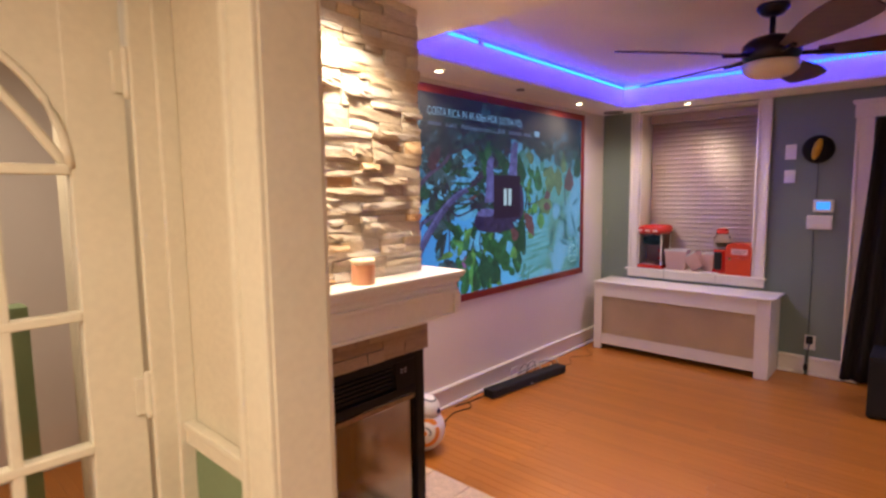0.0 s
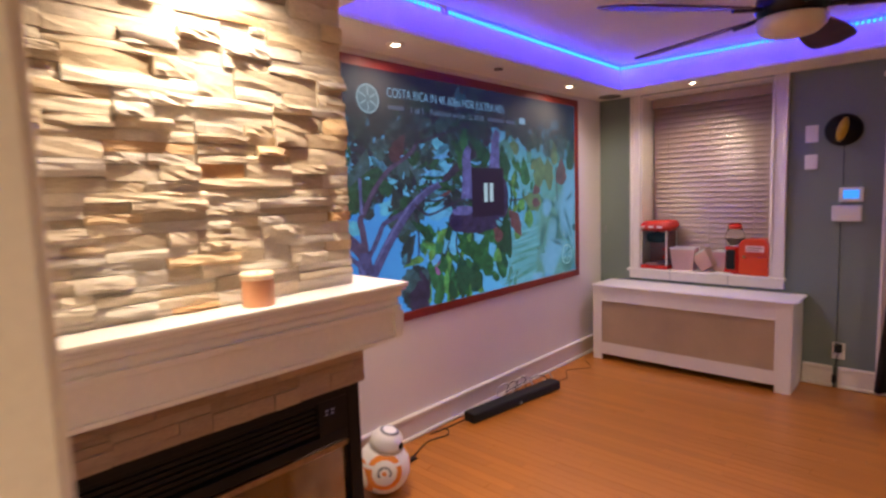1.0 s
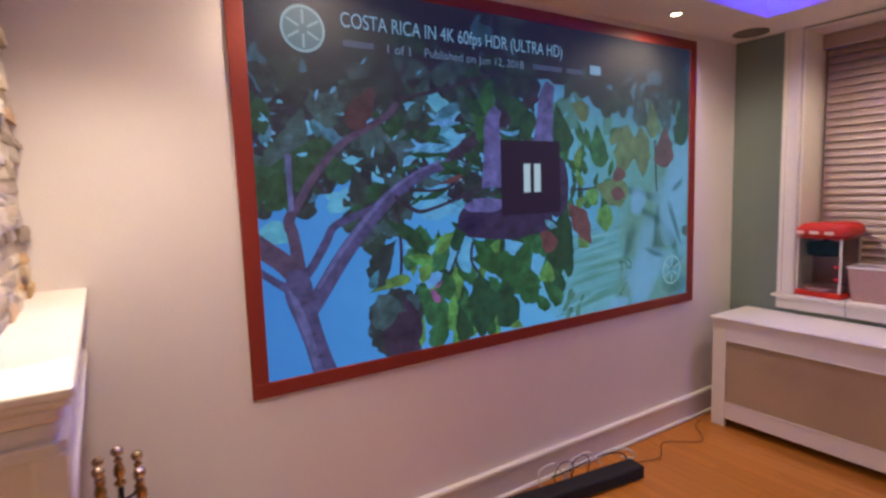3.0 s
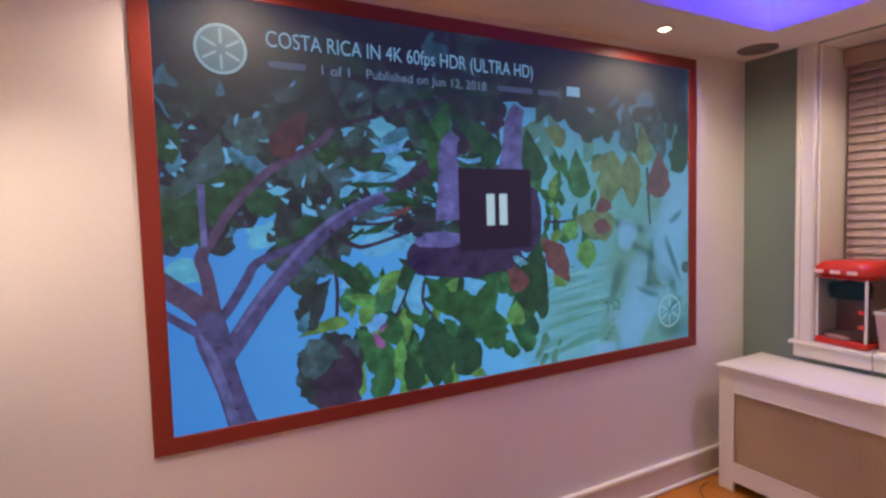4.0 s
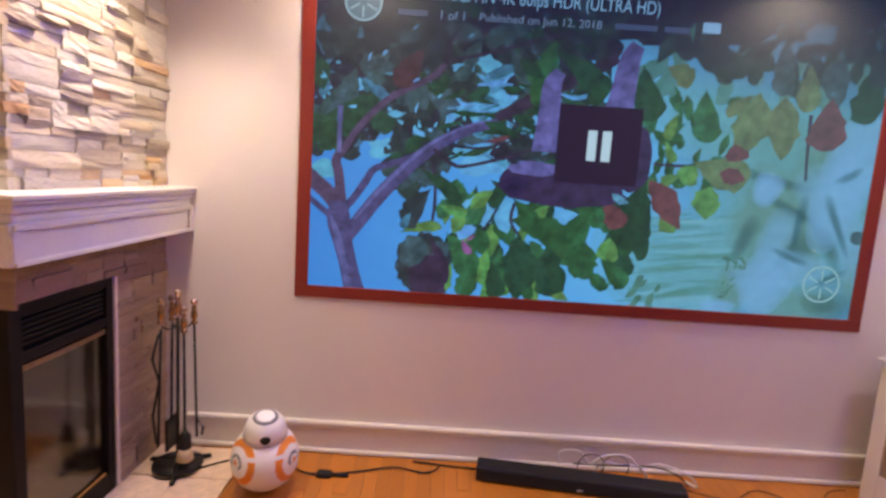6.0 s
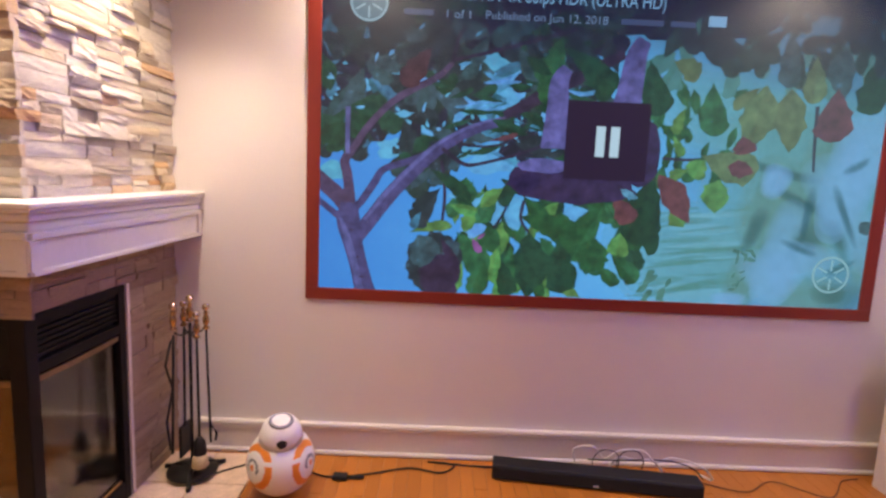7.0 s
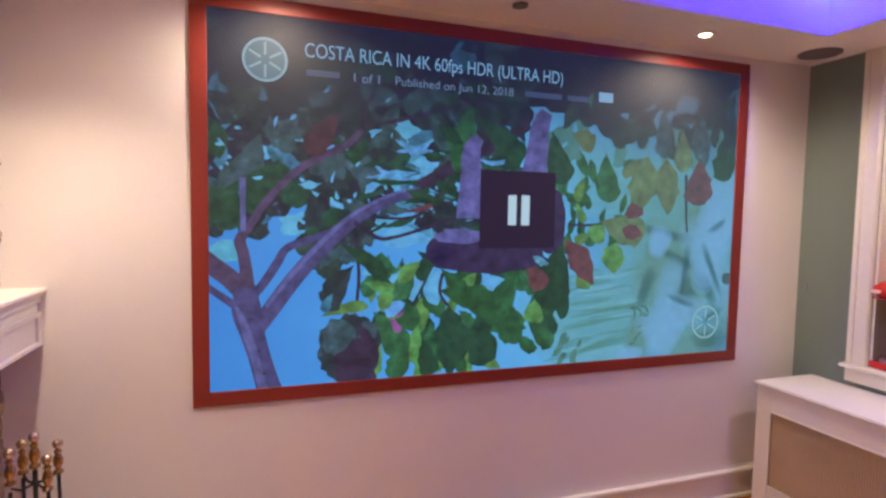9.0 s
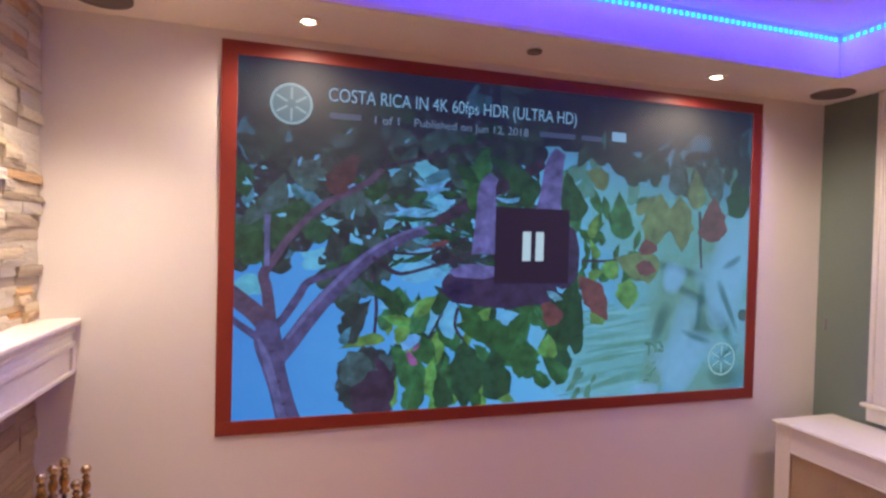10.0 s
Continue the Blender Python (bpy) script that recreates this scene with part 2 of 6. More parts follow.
def thing(name, at, label, category, group="", kind="", turn=0):
    ob = new(name)
    ob.empty_display_size = 0.05
    ob.matrix_world = pose(*at, 0, 0, turn)
    return tagged(ob, label, category, group, kind)


def solid(name, bm, material, label, category, kind="", at=(0, 0, 0), group=""):
    ob = new(name, mesh_of(name, bm, *(material if isinstance(material, tuple) else (material,))))
    ob.location = at
    return tagged(ob, label, category, group, kind)


def block(name, dims, material, parent, label="", bevel=0.003):
    bm = bmesh.new()
    box(bm, *dims, bevel)
    return part(name, bm, material, parent, label)


# ---- the shell ---------------------------------------------------------
EAST, SOUTH = 1.5, -1.6
FAR = -3.55                           # end wall of the side room behind the glazed door
bm = bmesh.new()
box(bm, WEST - 0.15, EAST + 0.15, SOUTH - 0.15, NORTH + 0.45, -0.12, -0.012)
box(bm, FAR - 0.12, WEST - 0.15, SOUTH - 0.15, 1.35, -0.12, -0.012)
floor = solid("floor", bm, M_SEAM, "orange oak strip floor with narrow boards", "floor", "structure")

bm = bmesh.new()
box(bm, WEST - 0.15, WEST, 1.25, NORTH + 0.45, 0, 2.62)
solid("wall_west", bm, M_WHITEWALL, "pinkish white painted plaster wall behind the picture", "wall", "structure")

WIN_X0, WIN_X1, WIN_Z0, WIN_Z1 = -2.07, -1.070, 0.745, 2.262
DOOR_X0, DOOR_X1, DOOR_Z = -0.30, 0.50, 2.045
bm = bmesh.new()
y0, y1 = NORTH, NORTH + 0.30
box(bm, WEST, WIN_X0, y0, y1, 0, 2.62)
box(bm, WIN_X0, WIN_X1, y0, y1, 0, WIN_Z0)
box(bm, WIN_X0, WIN_X1, y0, y1, WIN_Z1, 2.62)
box(bm, WIN_X1, DOOR_X0, y0, y1, 0, 2.62)
box(bm, DOOR_X0, DOOR_X1, y0, y1, DOOR_Z, 2.62)
box(bm, DOOR_X1, EAST, y0, y1, 0, 2.62)
solid("wall_north", bm, M_GREEN, "sage green painted wall round the window and doorway", "wall", "structure")
bm = bmesh.new()
box(bm, WEST, EAST, NORTH + 0.301, NORTH + 0.45, 0, 2.62)
solid("wall_outer", bm, M_DARKBOX, "dark outside closing the window and doorway", "wall", "structure")
bm = bmesh.new()
box(bm, EAST, EAST + 0.15, SOUTH - 0.15, NORTH + 0.45, 0, 2.62)
solid("wall_east", bm, M_GREEN, "plain sage green painted wall", "wall", "structure")
bm = bmesh.new()
box(bm, FAR - 0.12, FAR, SOUTH - 0.15, 1.35, 0, 2.62)
box(bm, FAR, WEST - 0.15, 1.25, 1.35, 0, 2.62)
solid("wall_side_room", bm, M_WHITEWALL, "plain pale wall of the side room", "wall", "structure")
bm = bmesh.new()
box(bm, -2.56, WEST, 0.640, 0.700, 0, 1.12, 0.004)
solid("trim_side_room", bm, M_WAINSCOT, "narrow green painted post in the side room", "trim", "structure")
bm = bmesh.new()
box(bm, FAR, EAST, SOUTH - 0.15, SOUTH, 0, 2.62)
solid("wall_south", bm, M_CREAMWALL, "plain cream painted wall", "wall", "structure")

# partition between hall and living room, ending in a cased opening
PX, PY0, PY1, HX = -0.905, 0.812, 0.940, -1.34
bm = bmesh.new()
box(bm, WEST, PX - 0.012, PY0 + 0.012, PY1 - 0.012, 0, SOFFIT)
solid("wall_partition", bm, M_CREAMWALL, "cream painted partition ending at a cased opening", "wall", "structure")
bm = bmesh.new()
box(bm, HX, PX - 0.11, PY0 + 0.004, PY0 + 0.0115, 0, 0.91, 0)
solid("wainscot", bm, M_WAINSCOT, "green painted wall below the chair rail", "wainscot", "structure")
bm = bmesh.new()
box(bm, HX + 0.02, PX - 0.117, PY0 - 0.016, PY0 + 0.011, 0.905, 0.962, 0.006)
box(bm, HX + 0.02, PX - 0.117, PY0 - 0.022, PY0 + 0.006, 0.945, 0.965, 0.004)
solid("chair_rail", bm, M_CREAM, "cream painted chair rail", "rail", "structure")
bm = bmesh.new()
box(bm, PX - 0.011, PX, PY0 - 0.001, PY1 + 0.001, 0, SOFFIT, 0.002)                 # lining of the wall's end
box(bm, PX - 0.115, PX - 0.004, PY0 - 0.014, PY0 + 0.011, 0, SOFFIT, 0.005)          # casing, hall side
box(bm, PX - 0.120, PX - 0.095, PY0 - 0.024, PY0 + 0.011, 0, SOFFIT, 0.007)
box(bm, PX - 0.095, PX - 0.004, PY1 - 0.011, PY1 + 0.014, 0, SOFFIT, 0.005)          # casing, room side
solid("trim_opening", bm, M_CREAM, "cream painted casing of the wide opening", "trim", "structure")

# hall wall that holds the glazed door
DY1, DY0 = 0.72, -0.06
bm = bmesh.new()
box(bm, HX - 0.10, HX, DY1 + 0.02, PY0 + 0.012, 0, SOFFIT)
box(bm, HX - 0.10, HX, SOUTH, DY0 - 0.02, 0, SOFFIT)
box(bm, HX - 0.10, HX, DY0 - 0.02, DY1 + 0.02, 2.05, SOFFIT)
solid("wall_hall", bm, M_CREAMWALL, "cream painted hall wall with a glazed door", "wall", "structure")
bm = bmesh.new()
box(bm, HX - 0.002, HX + 0.018, DY1 + 0.008, PY0 + 0.004, 0, 2.14, 0.005)
box(bm, HX - 0.002, HX + 0.028, DY1 + 0.060, PY0 + 0.0125, 0, 2.14, 0.004)
box(bm, HX - 0.002, HX + 0.018, DY0 - 0.10, DY0 - 0.008, 0, 2.14, 0.005)
box(bm, HX - 0.002, HX + 0.016, DY0 - 0.008, DY1 + 0.008, 2.05, 2.14, 0.005)
solid("trim_hall_door", bm, M_CREAM, "cream painted door casing", "trim", "structure")

# ceiling: dropped border round a raised tray
bm = bmesh.new()
box(bm, WEST, TRAY_X0, TRAY_Y0, TRAY_Y1, SOFFIT, 2.62)
box(bm, WEST, EAST, TRAY_Y1, NORTH, SOFFIT, 2.62)
box(bm, TRAY_X1, EAST, TRAY_Y0, TRAY_Y1, SOFFIT, 2.62)
box(bm, WEST, EAST, SOUTH, TRAY_Y0, SOFFIT, 2.62)
box(bm, FAR, WEST, SOUTH, 1.25, SOFFIT, 2.62)
box(bm, TRAY_X0, TRAY_X1, TRAY_Y0, TRAY_Y1, CEILING, 2.62)
box(bm, TRAY_X0, TRAY_X0 + 0.012, TRAY_Y0, TRAY_Y1, SOFFIT - 0.001, SOFFIT + 0.025, 0.003)
box(bm, TRAY_X0 + 0.012, TRAY_X1, TRAY_Y1 - 0.012, TRAY_Y1, SOFFIT - 0.001, SOFFIT + 0.025, 0.003)
solid("ceiling", bm, M_CEIL, "off-white tray ceiling with a dropped border", "ceiling", "structure")


def skirting(name, x0, x1, y0, y1, way):
    """A skirting board with a moulded cap and a quarter round, against the wall on the side named."""
    bm = bmesh.new()
    for out, z0, z1, bev in ((0.016, 0.0, 0.119, 0.002), (0.021, 0.117, 0.129, 0.004), (0.029, 0.128, 0.156, 0.009), (0.032, 0.0, 0.022, 0.008)):
        if way == "x":
            box(bm, WEST, WEST + out, y0, y1, z0, z1, bev)
        else:
            box(bm, x0, x1, NORTH - out, NORTH, z0, z1, bev)
    return solid(name, bm, M_TRIM, "white moulded skirting board", "baseboard", "structure")


skirting("baseboard", 0, 0, 2.0, 5.445, "x")
skirting("baseboard", -0.84, -0.655, 0, 0, "y")
skirting("baseboard", -0.625, -0.415, 0, 0, "y")

# ---- window wall -------------------------------------------------------
window = thing("window_1", (0, 0, 0), "deep white-cased window with a closed slatted blind", "window", kind="structure")
T = 0.022
block("window_casing", (WIN_X0 - 0.085, WIN_X0, NORTH - T, NORTH, 0.7695, SOFFIT - 0.002), M_TRIM, window, bevel=0.004)
block("window_casing", (WIN_X1, WIN_X1 + 0.10, NORTH - T, NORTH, 0.7695, SOFFIT - 0.002), M_TRIM, window, bevel=0.004)
for x0, x1, out in ((WIN_X0 - 0.085, WIN_X0 - 0.062, 0.036), (WIN_X0 - 0.016, WIN_X0 - 0.003, 0.029), (WIN_X1 + 0.077, WIN_X1 + 0.100, 0.036), (WIN_X1 + 0.003, WIN_X1 + 0.016, 0.029)):
    block("casing_bead", (x0, x1, NORTH - out, NORTH - T + 0.001, 0.7695, SOFFIT - 0.003), M_TRIM, window, bevel=0.004)
block("window_jamb", (WIN_X0, WIN_X0 + 0.012, NORTH, NORTH + 0.29, WIN_Z0, WIN_Z1), M_TRIM, window)
block("window_jamb", (WIN_X1 - 0.012, WIN_X1, NORTH, NORTH + 0.29, WIN_Z0, WIN_Z1), M_TRIM, window)
block("window_head", (WIN_X0 + 0.012, WIN_X1 - 0.012, NORTH, NORTH + 0.29, WIN_Z1 - 0.012, WIN_Z1), M_TRIM, window)
bm = bmesh.new()
box(bm, WIN_X0 - 0.110, WIN_X1 + 0.115, NORTH - 0.048, NORTH - 0.001, 0.750, 0.769, 0.006)
box(bm, WIN_X0 + 0.012, WIN_X1 - 0.012, NORTH - 0.01, NORTH + 0.29, 0.745, 0.7705)
part("window_sill", bm, M_TRIM, window)
block("apron", (WIN_X0 - 0.090, WIN_X1 + 0.100, NORTH - 0.030, NORTH - 0.001, 0.684, 0.750), M_TRIM, window, bevel=0.004)
block("pane", (WIN_X0 + 0.012, WIN_X1 - 0.012, NORTH + 0.275, NORTH + 0.281, 0.772, WIN_Z1 - 0.012), M_CLEAR, window)

blind = thing("window_blind", (0, 0, 0), "closed beige faux-wood blind with wide slats hung in the window recess", "blind")
BY = NORTH + 0.235
bm = bmesh.new()
box(bm, WIN_X0 + 0.016, WIN_X1 - 0.016, BY - 0.045, BY + 0.02, 2.165, 2.248, 0.006)
part("headrail", bm, M_SLAT, blind, "beige valance")
slat_bm = bmesh.new()
w = (WIN_X1 - WIN_X0 - 0.05) / 2
vs = []
for k in range(5):
    a = -1 + k / 2
    y, z = 0.025 * a, 0.003 * (1 - a * a)
    vs.append([slat_bm.verts.new((s * w, y, z + h)) for s, h in ((-1, 0.0015), (1, 0.0015), (1, -0.0015), (-1, -0.0015))])
for a, b in zip(vs, vs[1:]):
    for i in range(4):
        slat_bm.faces.new((a[i], a[(i + 1) % 4], b[(i + 1) % 4], b[i]))
slat_bm.faces.new(vs[0][::-1])
slat_bm.faces.new(vs[-1])
slat_me = mesh_of("slat", slat_bm, M_SLAT)
rng = random.Random(4)
for k in range(31):
    ob = new("slat", slat_me)
    ob.parent = blind
    ob.matrix_basis = pose((WIN_X0 + WIN_X1) / 2, BY, 2.147 - 0.0435 * k, 67 + rng.uniform(-0.8, 0.8), 0, 0)
for x in (WIN_X0 + 0.16, (WIN_X0 + WIN_X1) / 2, WIN_X1 - 0.16):
    bm = bmesh.new()
    tube(bm, [(x, BY - 0.028, 2.17), (x, BY - 0.030, 1.4), (x, BY - 0.028, 0.79)], 0.0015, 5)
    part("ladder_cord", bm, M_SLAT, blind)
block("bottom_rail", (WIN_X0 + 0.02, WIN_X1 - 0.02, BY - 0.012, BY + 0.014, 0.7715, 0.785), M_SLAT, blind)

# doorway with a dark curtain
bm = bmesh.new()
box(bm, DOOR_X0 - 0.115, DOOR_X0, NORTH - 0.022, NORTH, 0, 2.045, 0.005)
box(bm, DOOR_X0 - 0.115, DOOR_X0 - 0.09, NORTH - 0.032, NORTH, 0, 2.045, 0.006)
box(bm, DOOR_X1, DOOR_X1 + 0.115, NORTH - 0.022, NORTH, 0, 2.045, 0.005)
box(bm, DOOR_X0 - 0.125, DOOR_X1 + 0.125, NORTH - 0.024, NORTH, 2.046, 2.16, 0.005)
box(bm, DOOR_X0 - 0.14, DOOR_X1 + 0.14, NORTH - 0.045, NORTH, 2.15, 2.18, 0.006)
solid("trim_doorway", bm, M_TRIM, "white moulded door casing", "trim", "structure")
bm = bmesh.new()
NX, NZ = 90, 14
grid = []
for j in range(NZ + 1):
    v = j / NZ
    left, right = DOOR_X0 - 0.125 * (1 - v) ** 1.2 + 0.01, DOOR_X1 - 0.02
    grid.append([bm.verts.new((left + (right - left) * i / NX, NORTH - 0.062 - 0.022 * math.sin(i * 0.62 + 0.5 * math.sin(3 * v)) * (1.2 - 0.5 * v), 0.03 + 2.0 * v)) for i in range(NX + 1)])
for a, b in zip(grid, grid[1:]):
    for i in range(NX):
        bm.faces.new((a[i], a[i + 1], b[i + 1], b[i])).smooth = True
bmesh.ops.solidify(bm, geom=list(bm.faces), thickness=0.004)
solid("door_curtain", bm, M_CURTAIN, "long dark brown curtain hanging over a doorway", "curtain")

# radiator cover
cover = thing("radiator_cover", (-1.60, NORTH, 0), "white wooden radiator cover with a woven cane front", "radiator cover")
L, R, F = -0.735, 0.755, -0.382
bm = bmesh.new()
top_line = [(L - 0.010, -0.001), (L - 0.010, F - 0.02)]
top_line += [(R + 0.03 - 0.05 + 0.05 * math.sin(radians(a)), F - 0.02 + 0.05 - 0.05 * math.cos(radians(a))) for a in range(0, 91, 15)]
top_line += [(R + 0.03, -0.001)]
low, high = [bm.verts.new((x, y, 0.645)) for x, y in top_line], [bm.verts.new((x, y, 0.659)) for x, y in top_line]
bm.faces.new(low[::-1])
bm.faces.new(high)
for i in range(len(low)):
    j = (i + 1) % len(low)
    bm.faces.new((low[i], low[j], high[j], high[i]))
bmesh.ops.recalc_face_normals(bm, faces=list(bm.faces))
bmesh.ops.bevel(bm, geom=[e for e in bm.edges if abs(e.verts[0].co.z - e.verts[1].co.z) < 1e-6], offset=0.008, segments=3, affect="EDGES")
part("top", bm, M_TRIM, cover)
block("stile", (L, L + 0.080, F, F + 0.022, 0, 0.645), M_TRIM, cover)
block("stile", (R - 0.10, R, F, F + 0.022, 0, 0.645), M_TRIM, cover)
block("rail", (L + 0.080, R - 0.10, F, F + 0.022, 0.525, 0.645), M_TRIM, cover)
block("rail", (L + 0.080, R - 0.10, F, F + 0.022, 0.052, 0.152), M_TRIM, cover)
block("side_panel", (L, L + 0.02, F + 0.022, -0.002, 0, 0.645), M_TRIM, cover)
block("side_panel", (R - 0.02, R, F + 0.022, -0.002, 0, 0.645), M_TRIM, cover)
bm = bmesh.new()
box(bm, L + 0.075, R - 0.095, F + 0.012, F + 0.016, 0.148, 0.53)
for k in range(120):
    x = L + 0.083 + k * (R - L - 0.190) / 119
    box(bm, x - 0.0022, x + 0.0022, F + 0.008, F + 0.012, 0.15, 0.527)
part("grille", bm, M_GRILLE, cover, "beige woven cane panel")
for dims in ((L + 0.080, R - 0.10, F - 0.004, F, 0.520, 0.530), (L + 0.080, R - 0.10, F - 0.004, F, 0.147, 0.157), (L + 0.075, L + 0.085, F - 0.004, F, 0.147, 0.530), (R - 0.105, R - 0.095, F - 0.004, F, 0.147, 0.530)):
    block("bead", dims, M_TRIM, cover, bevel=0.002)
bm = bmesh.new()
for k in range(14):
    x = L + 0.12 + k * 0.09
    box(bm, x, x + 0.06, F + 0.09, -0.06, 0.08, 0.58, 0.015)
part("radiator", bm, M_IRON, cover, "cast-iron radiator inside the cover")

# ---- fireplace ---------------------------------------------------------
FX, FY = -1.590, 1.893                # core faces behind the stone, towards the room
INX0 = -2.055                         # far edge of the insert on the north side
bm = bmesh.new()
box(bm, WEST, FX, PY1, FY, 0.86, SOFFIT)
box(bm, WEST, INX0, PY1, FY, 0, 0.86)
box(bm, INX0, FX, PY1, 1.04, 0, 0.86)
breast = solid("chimney_breast", bm, M_MORTAR, "chimney breast clad in stacked beige ledger stone", "chimney", "structure")

insert = thing("fireplace_insert", (0, 0, 0), "black metal fireplace with glass on two sides and brass trim", "fireplace")
GX, GY = FX + 0.028, FY + 0.010       # outer faces of the metal front
bm = bmesh.new()
box(bm, INX0, FX - 0.02, 1.04, FY - 0.02, 0.0, 0.05)
box(bm, INX0, INX0 + 0.01, 1.04, FY - 0.02, 0.05, 0.85)
box(bm, INX0, FX - 0.02, 1.04, 1.05, 0.05, 0.85)
box(bm, INX0, FX - 0.02, 1.04, FY - 0.02, 0.84, 0.855)
part("firebox", bm, M_DARKBOX, insert, "sooty dark lining")
block("corner_post", (GX - 0.05, GX, GY - 0.05, GY, 0.0, 0.855), M_BLACK, insert)
for z0, z1 in ((0.0, 0.085), (0.675, 0.71), (0.825, 0.855)):
    block("frame_rail", (GX - 0.03, GX - 0.002, 1.04, GY - 0.05, z0, z1), M_BLACK, insert)
    block("frame_rail", (INX0 + 0.03, GX - 0.05, GY - 0.03, GY - 0.002, z0, z1), M_BLACK, insert)
block("frame_stile", (GX - 0.03, GX - 0.001, 1.04, 1.085, 0.0, 0.855), M_BLACK, insert)
block("frame_stile", (INX0, INX0 + 0.04, GY - 0.03, GY - 0.001, 0.0, 0.855), M_BLACK, insert)
for k in range(6):
    z = 0.722 + 0.018 * k
    bm = bmesh.new()
    box(bm, GX - 0.028, GX - 0.010, 1.08, GY - 0.05, z, z + 0.012, 0.002)
    part("louvre", bm, M_BLACK, insert)
    bm = bmesh.new()
    box(bm, INX0 + 0.04, GX - 0.05, GY - 0.028, GY - 0.010, z, z + 0.012, 0.002)
    part("louvre", bm, M_BLACK, insert)
block("louvre_backing", (GX - 0.036, GX - 0.030, 1.08, GY - 0.036, 0.70, 0.84), M_BLACK, insert, bevel=0)
block("louvre_backing", (INX0 + 0.04, GX - 0.036, GY - 0.036, GY - 0.030, 0.70, 0.84), M_BLACK, insert, bevel=0)
block("glass_pane", (GX - 0.024, GX - 0.019, 1.085, GY - 0.05, 0.085, 0.675), M_GLASS, insert)
block("glass_pane", (INX0 + 0.04, GX - 0.05, GY - 0.024, GY - 0.019, 0.085, 0.675), M_GLASS, insert)


def brass_arch(a, b, z):
    """A flat brass strip that sags a little to its ends."""
    bm = bmesh.new()
    a, b = Vector(a), Vector(b)
    out = Vector((0.006, 0, 0)) if abs(a.x - b.x) < 1e-6 else Vector((0, 0.006, 0))
    rows = []
    for k in range(17):
        t = k / 16
        p = a.lerp(b, t) + Vector((0, 0, z + 0.004 * (2 * t - 1) ** 2 - 0.012))
        rows.append([bm.verts.new(p + o) for o in (Vector((0, 0, 0.009)), out + Vector((0, 0, 0.009)), out - Vector((0, 0, 0.009)), -Vector((0, 0, 0.009)))])
    for r, s in zip(rows, rows[1:]):
        for i in range(4):
            bm.faces.new((r[i], r[(i + 1) % 4], s[(i + 1) % 4], s[i]))
    bm.faces.new(rows[0])
    bm.faces.new(rows[-1][::-1])
    part("brass_strip", bm, M_DULLBRASS, insert, "dull brass trim strip")


for i in range(2):
    for k in range(2):
        bm = bmesh.new()
        box(bm, GX - 0.004, GX - 0.0015, 1.765 + 0.022 * i, 1.775 + 0.022 * i + 0.002 * (k % 2), 0.775 + 0.013 * k, 0.781 + 0.013 * k)
        part("control_mark", bm, M_GREYTOY, insert, "small grey control mark")
block("control_panel", (GX - 0.03, GX - 0.003, 1.740, GY - 0.05, 0.71, 0.825), M_BLACK, insert, bevel=0)
brass_arch((GX - 0.014, 1.085, 0), (GX - 0.014, GY - 0.05, 0), 0.665)
brass_arch((INX0 + 0.04, GY - 0.014, 0), (GX - 0.05, GY - 0.014, 0), 0.665)
block("brass_strip", (INX0 + 0.04, GX - 0.05, GY - 0.016, GY - 0.009, 0.087, 0.099), M_BRASS, insert, "brass trim strip", bevel=0)
block("brass_strip", (GX - 0.016, GX - 0.009, 1.085, GY - 0.05, 0.087, 0.099), M_BRASS, insert, "brass trim strip", bevel=0)
rng = random.Random(11)
for k in range(5):
    bm = bmesh.new()
    y = 1.25 + 0.10 * k
    tube(bm, smooth_line([(INX0 + 0.10, y, 0.10 + 0.05 * (k % 2)), (-1.85, y + rng.uniform(-0.1, 0.1), 0.14 + 0.05 * (k % 2)), (-1.70, y + rng.uniform(-0.1, 0.1), 0.12 + 0.06 * (k % 2))], 4), 0.035 + 0.01 * (k % 2), 9)
    part("log", bm, M_LOG, insert, "charred ceramic log")

block("edge_trim", (INX0 - 0.020, INX0 - 0.001, FY - 0.01, FY + 0.016, 0.011, 0.855), M_PINKTRIM, insert, "pale painted edge strip")

mantel = thing("mantel_shelf", (0, 0, 0), "white panelled wooden mantel shelf wrapped round the chimney breast", "mantel")
MX, MY = -1.432, 2.036
bm = bmesh.new()
box(bm, WEST, MX, PY1, MY, 1.177, 1.193, 0.004)
box(bm, WEST, MX - 0.006, PY1, MY - 0.006, 1.166, 1.177, 0.004)
part("top", bm, M_TRIM, mantel)
bm = bmesh.new()
box(bm, WEST, MX - 0.016, PY1, MY - 0.016, 1.142, 1.167, 0.008)
box(bm, WEST, MX - 0.024, PY1, MY - 0.024, 1.112, 1.143, 0.010)
part("moulding", bm, M_TRIM, mantel)
block("fascia", (WEST, MX - 0.026, PY1, MY - 0.026, 1.000, 1.115), M_TRIM, mantel)
e, nf = MX - 0.026, MY - 0.026
for z0, z1 in ((1.000, 1.014), (1.096, 1.114)):
    block("panel_bead", (e, e + 0.011, PY1, nf, z0, z1), M_TRIM, mantel, bevel=0.002)
    block("panel_bead", (WEST, e, nf, nf + 0.011, z0, z1), M_TRIM, mantel, bevel=0.002)
block("panel_bead", (e, e + 0.0108, nf - 0.03, nf, 1.012, 1.096), M_TRIM, mantel, bevel=0.002)
block("panel_bead", (e - 0.03, e + 0.0105, nf, nf + 0.0108, 1.012, 1.096), M_TRIM, mantel, bevel=0.002)
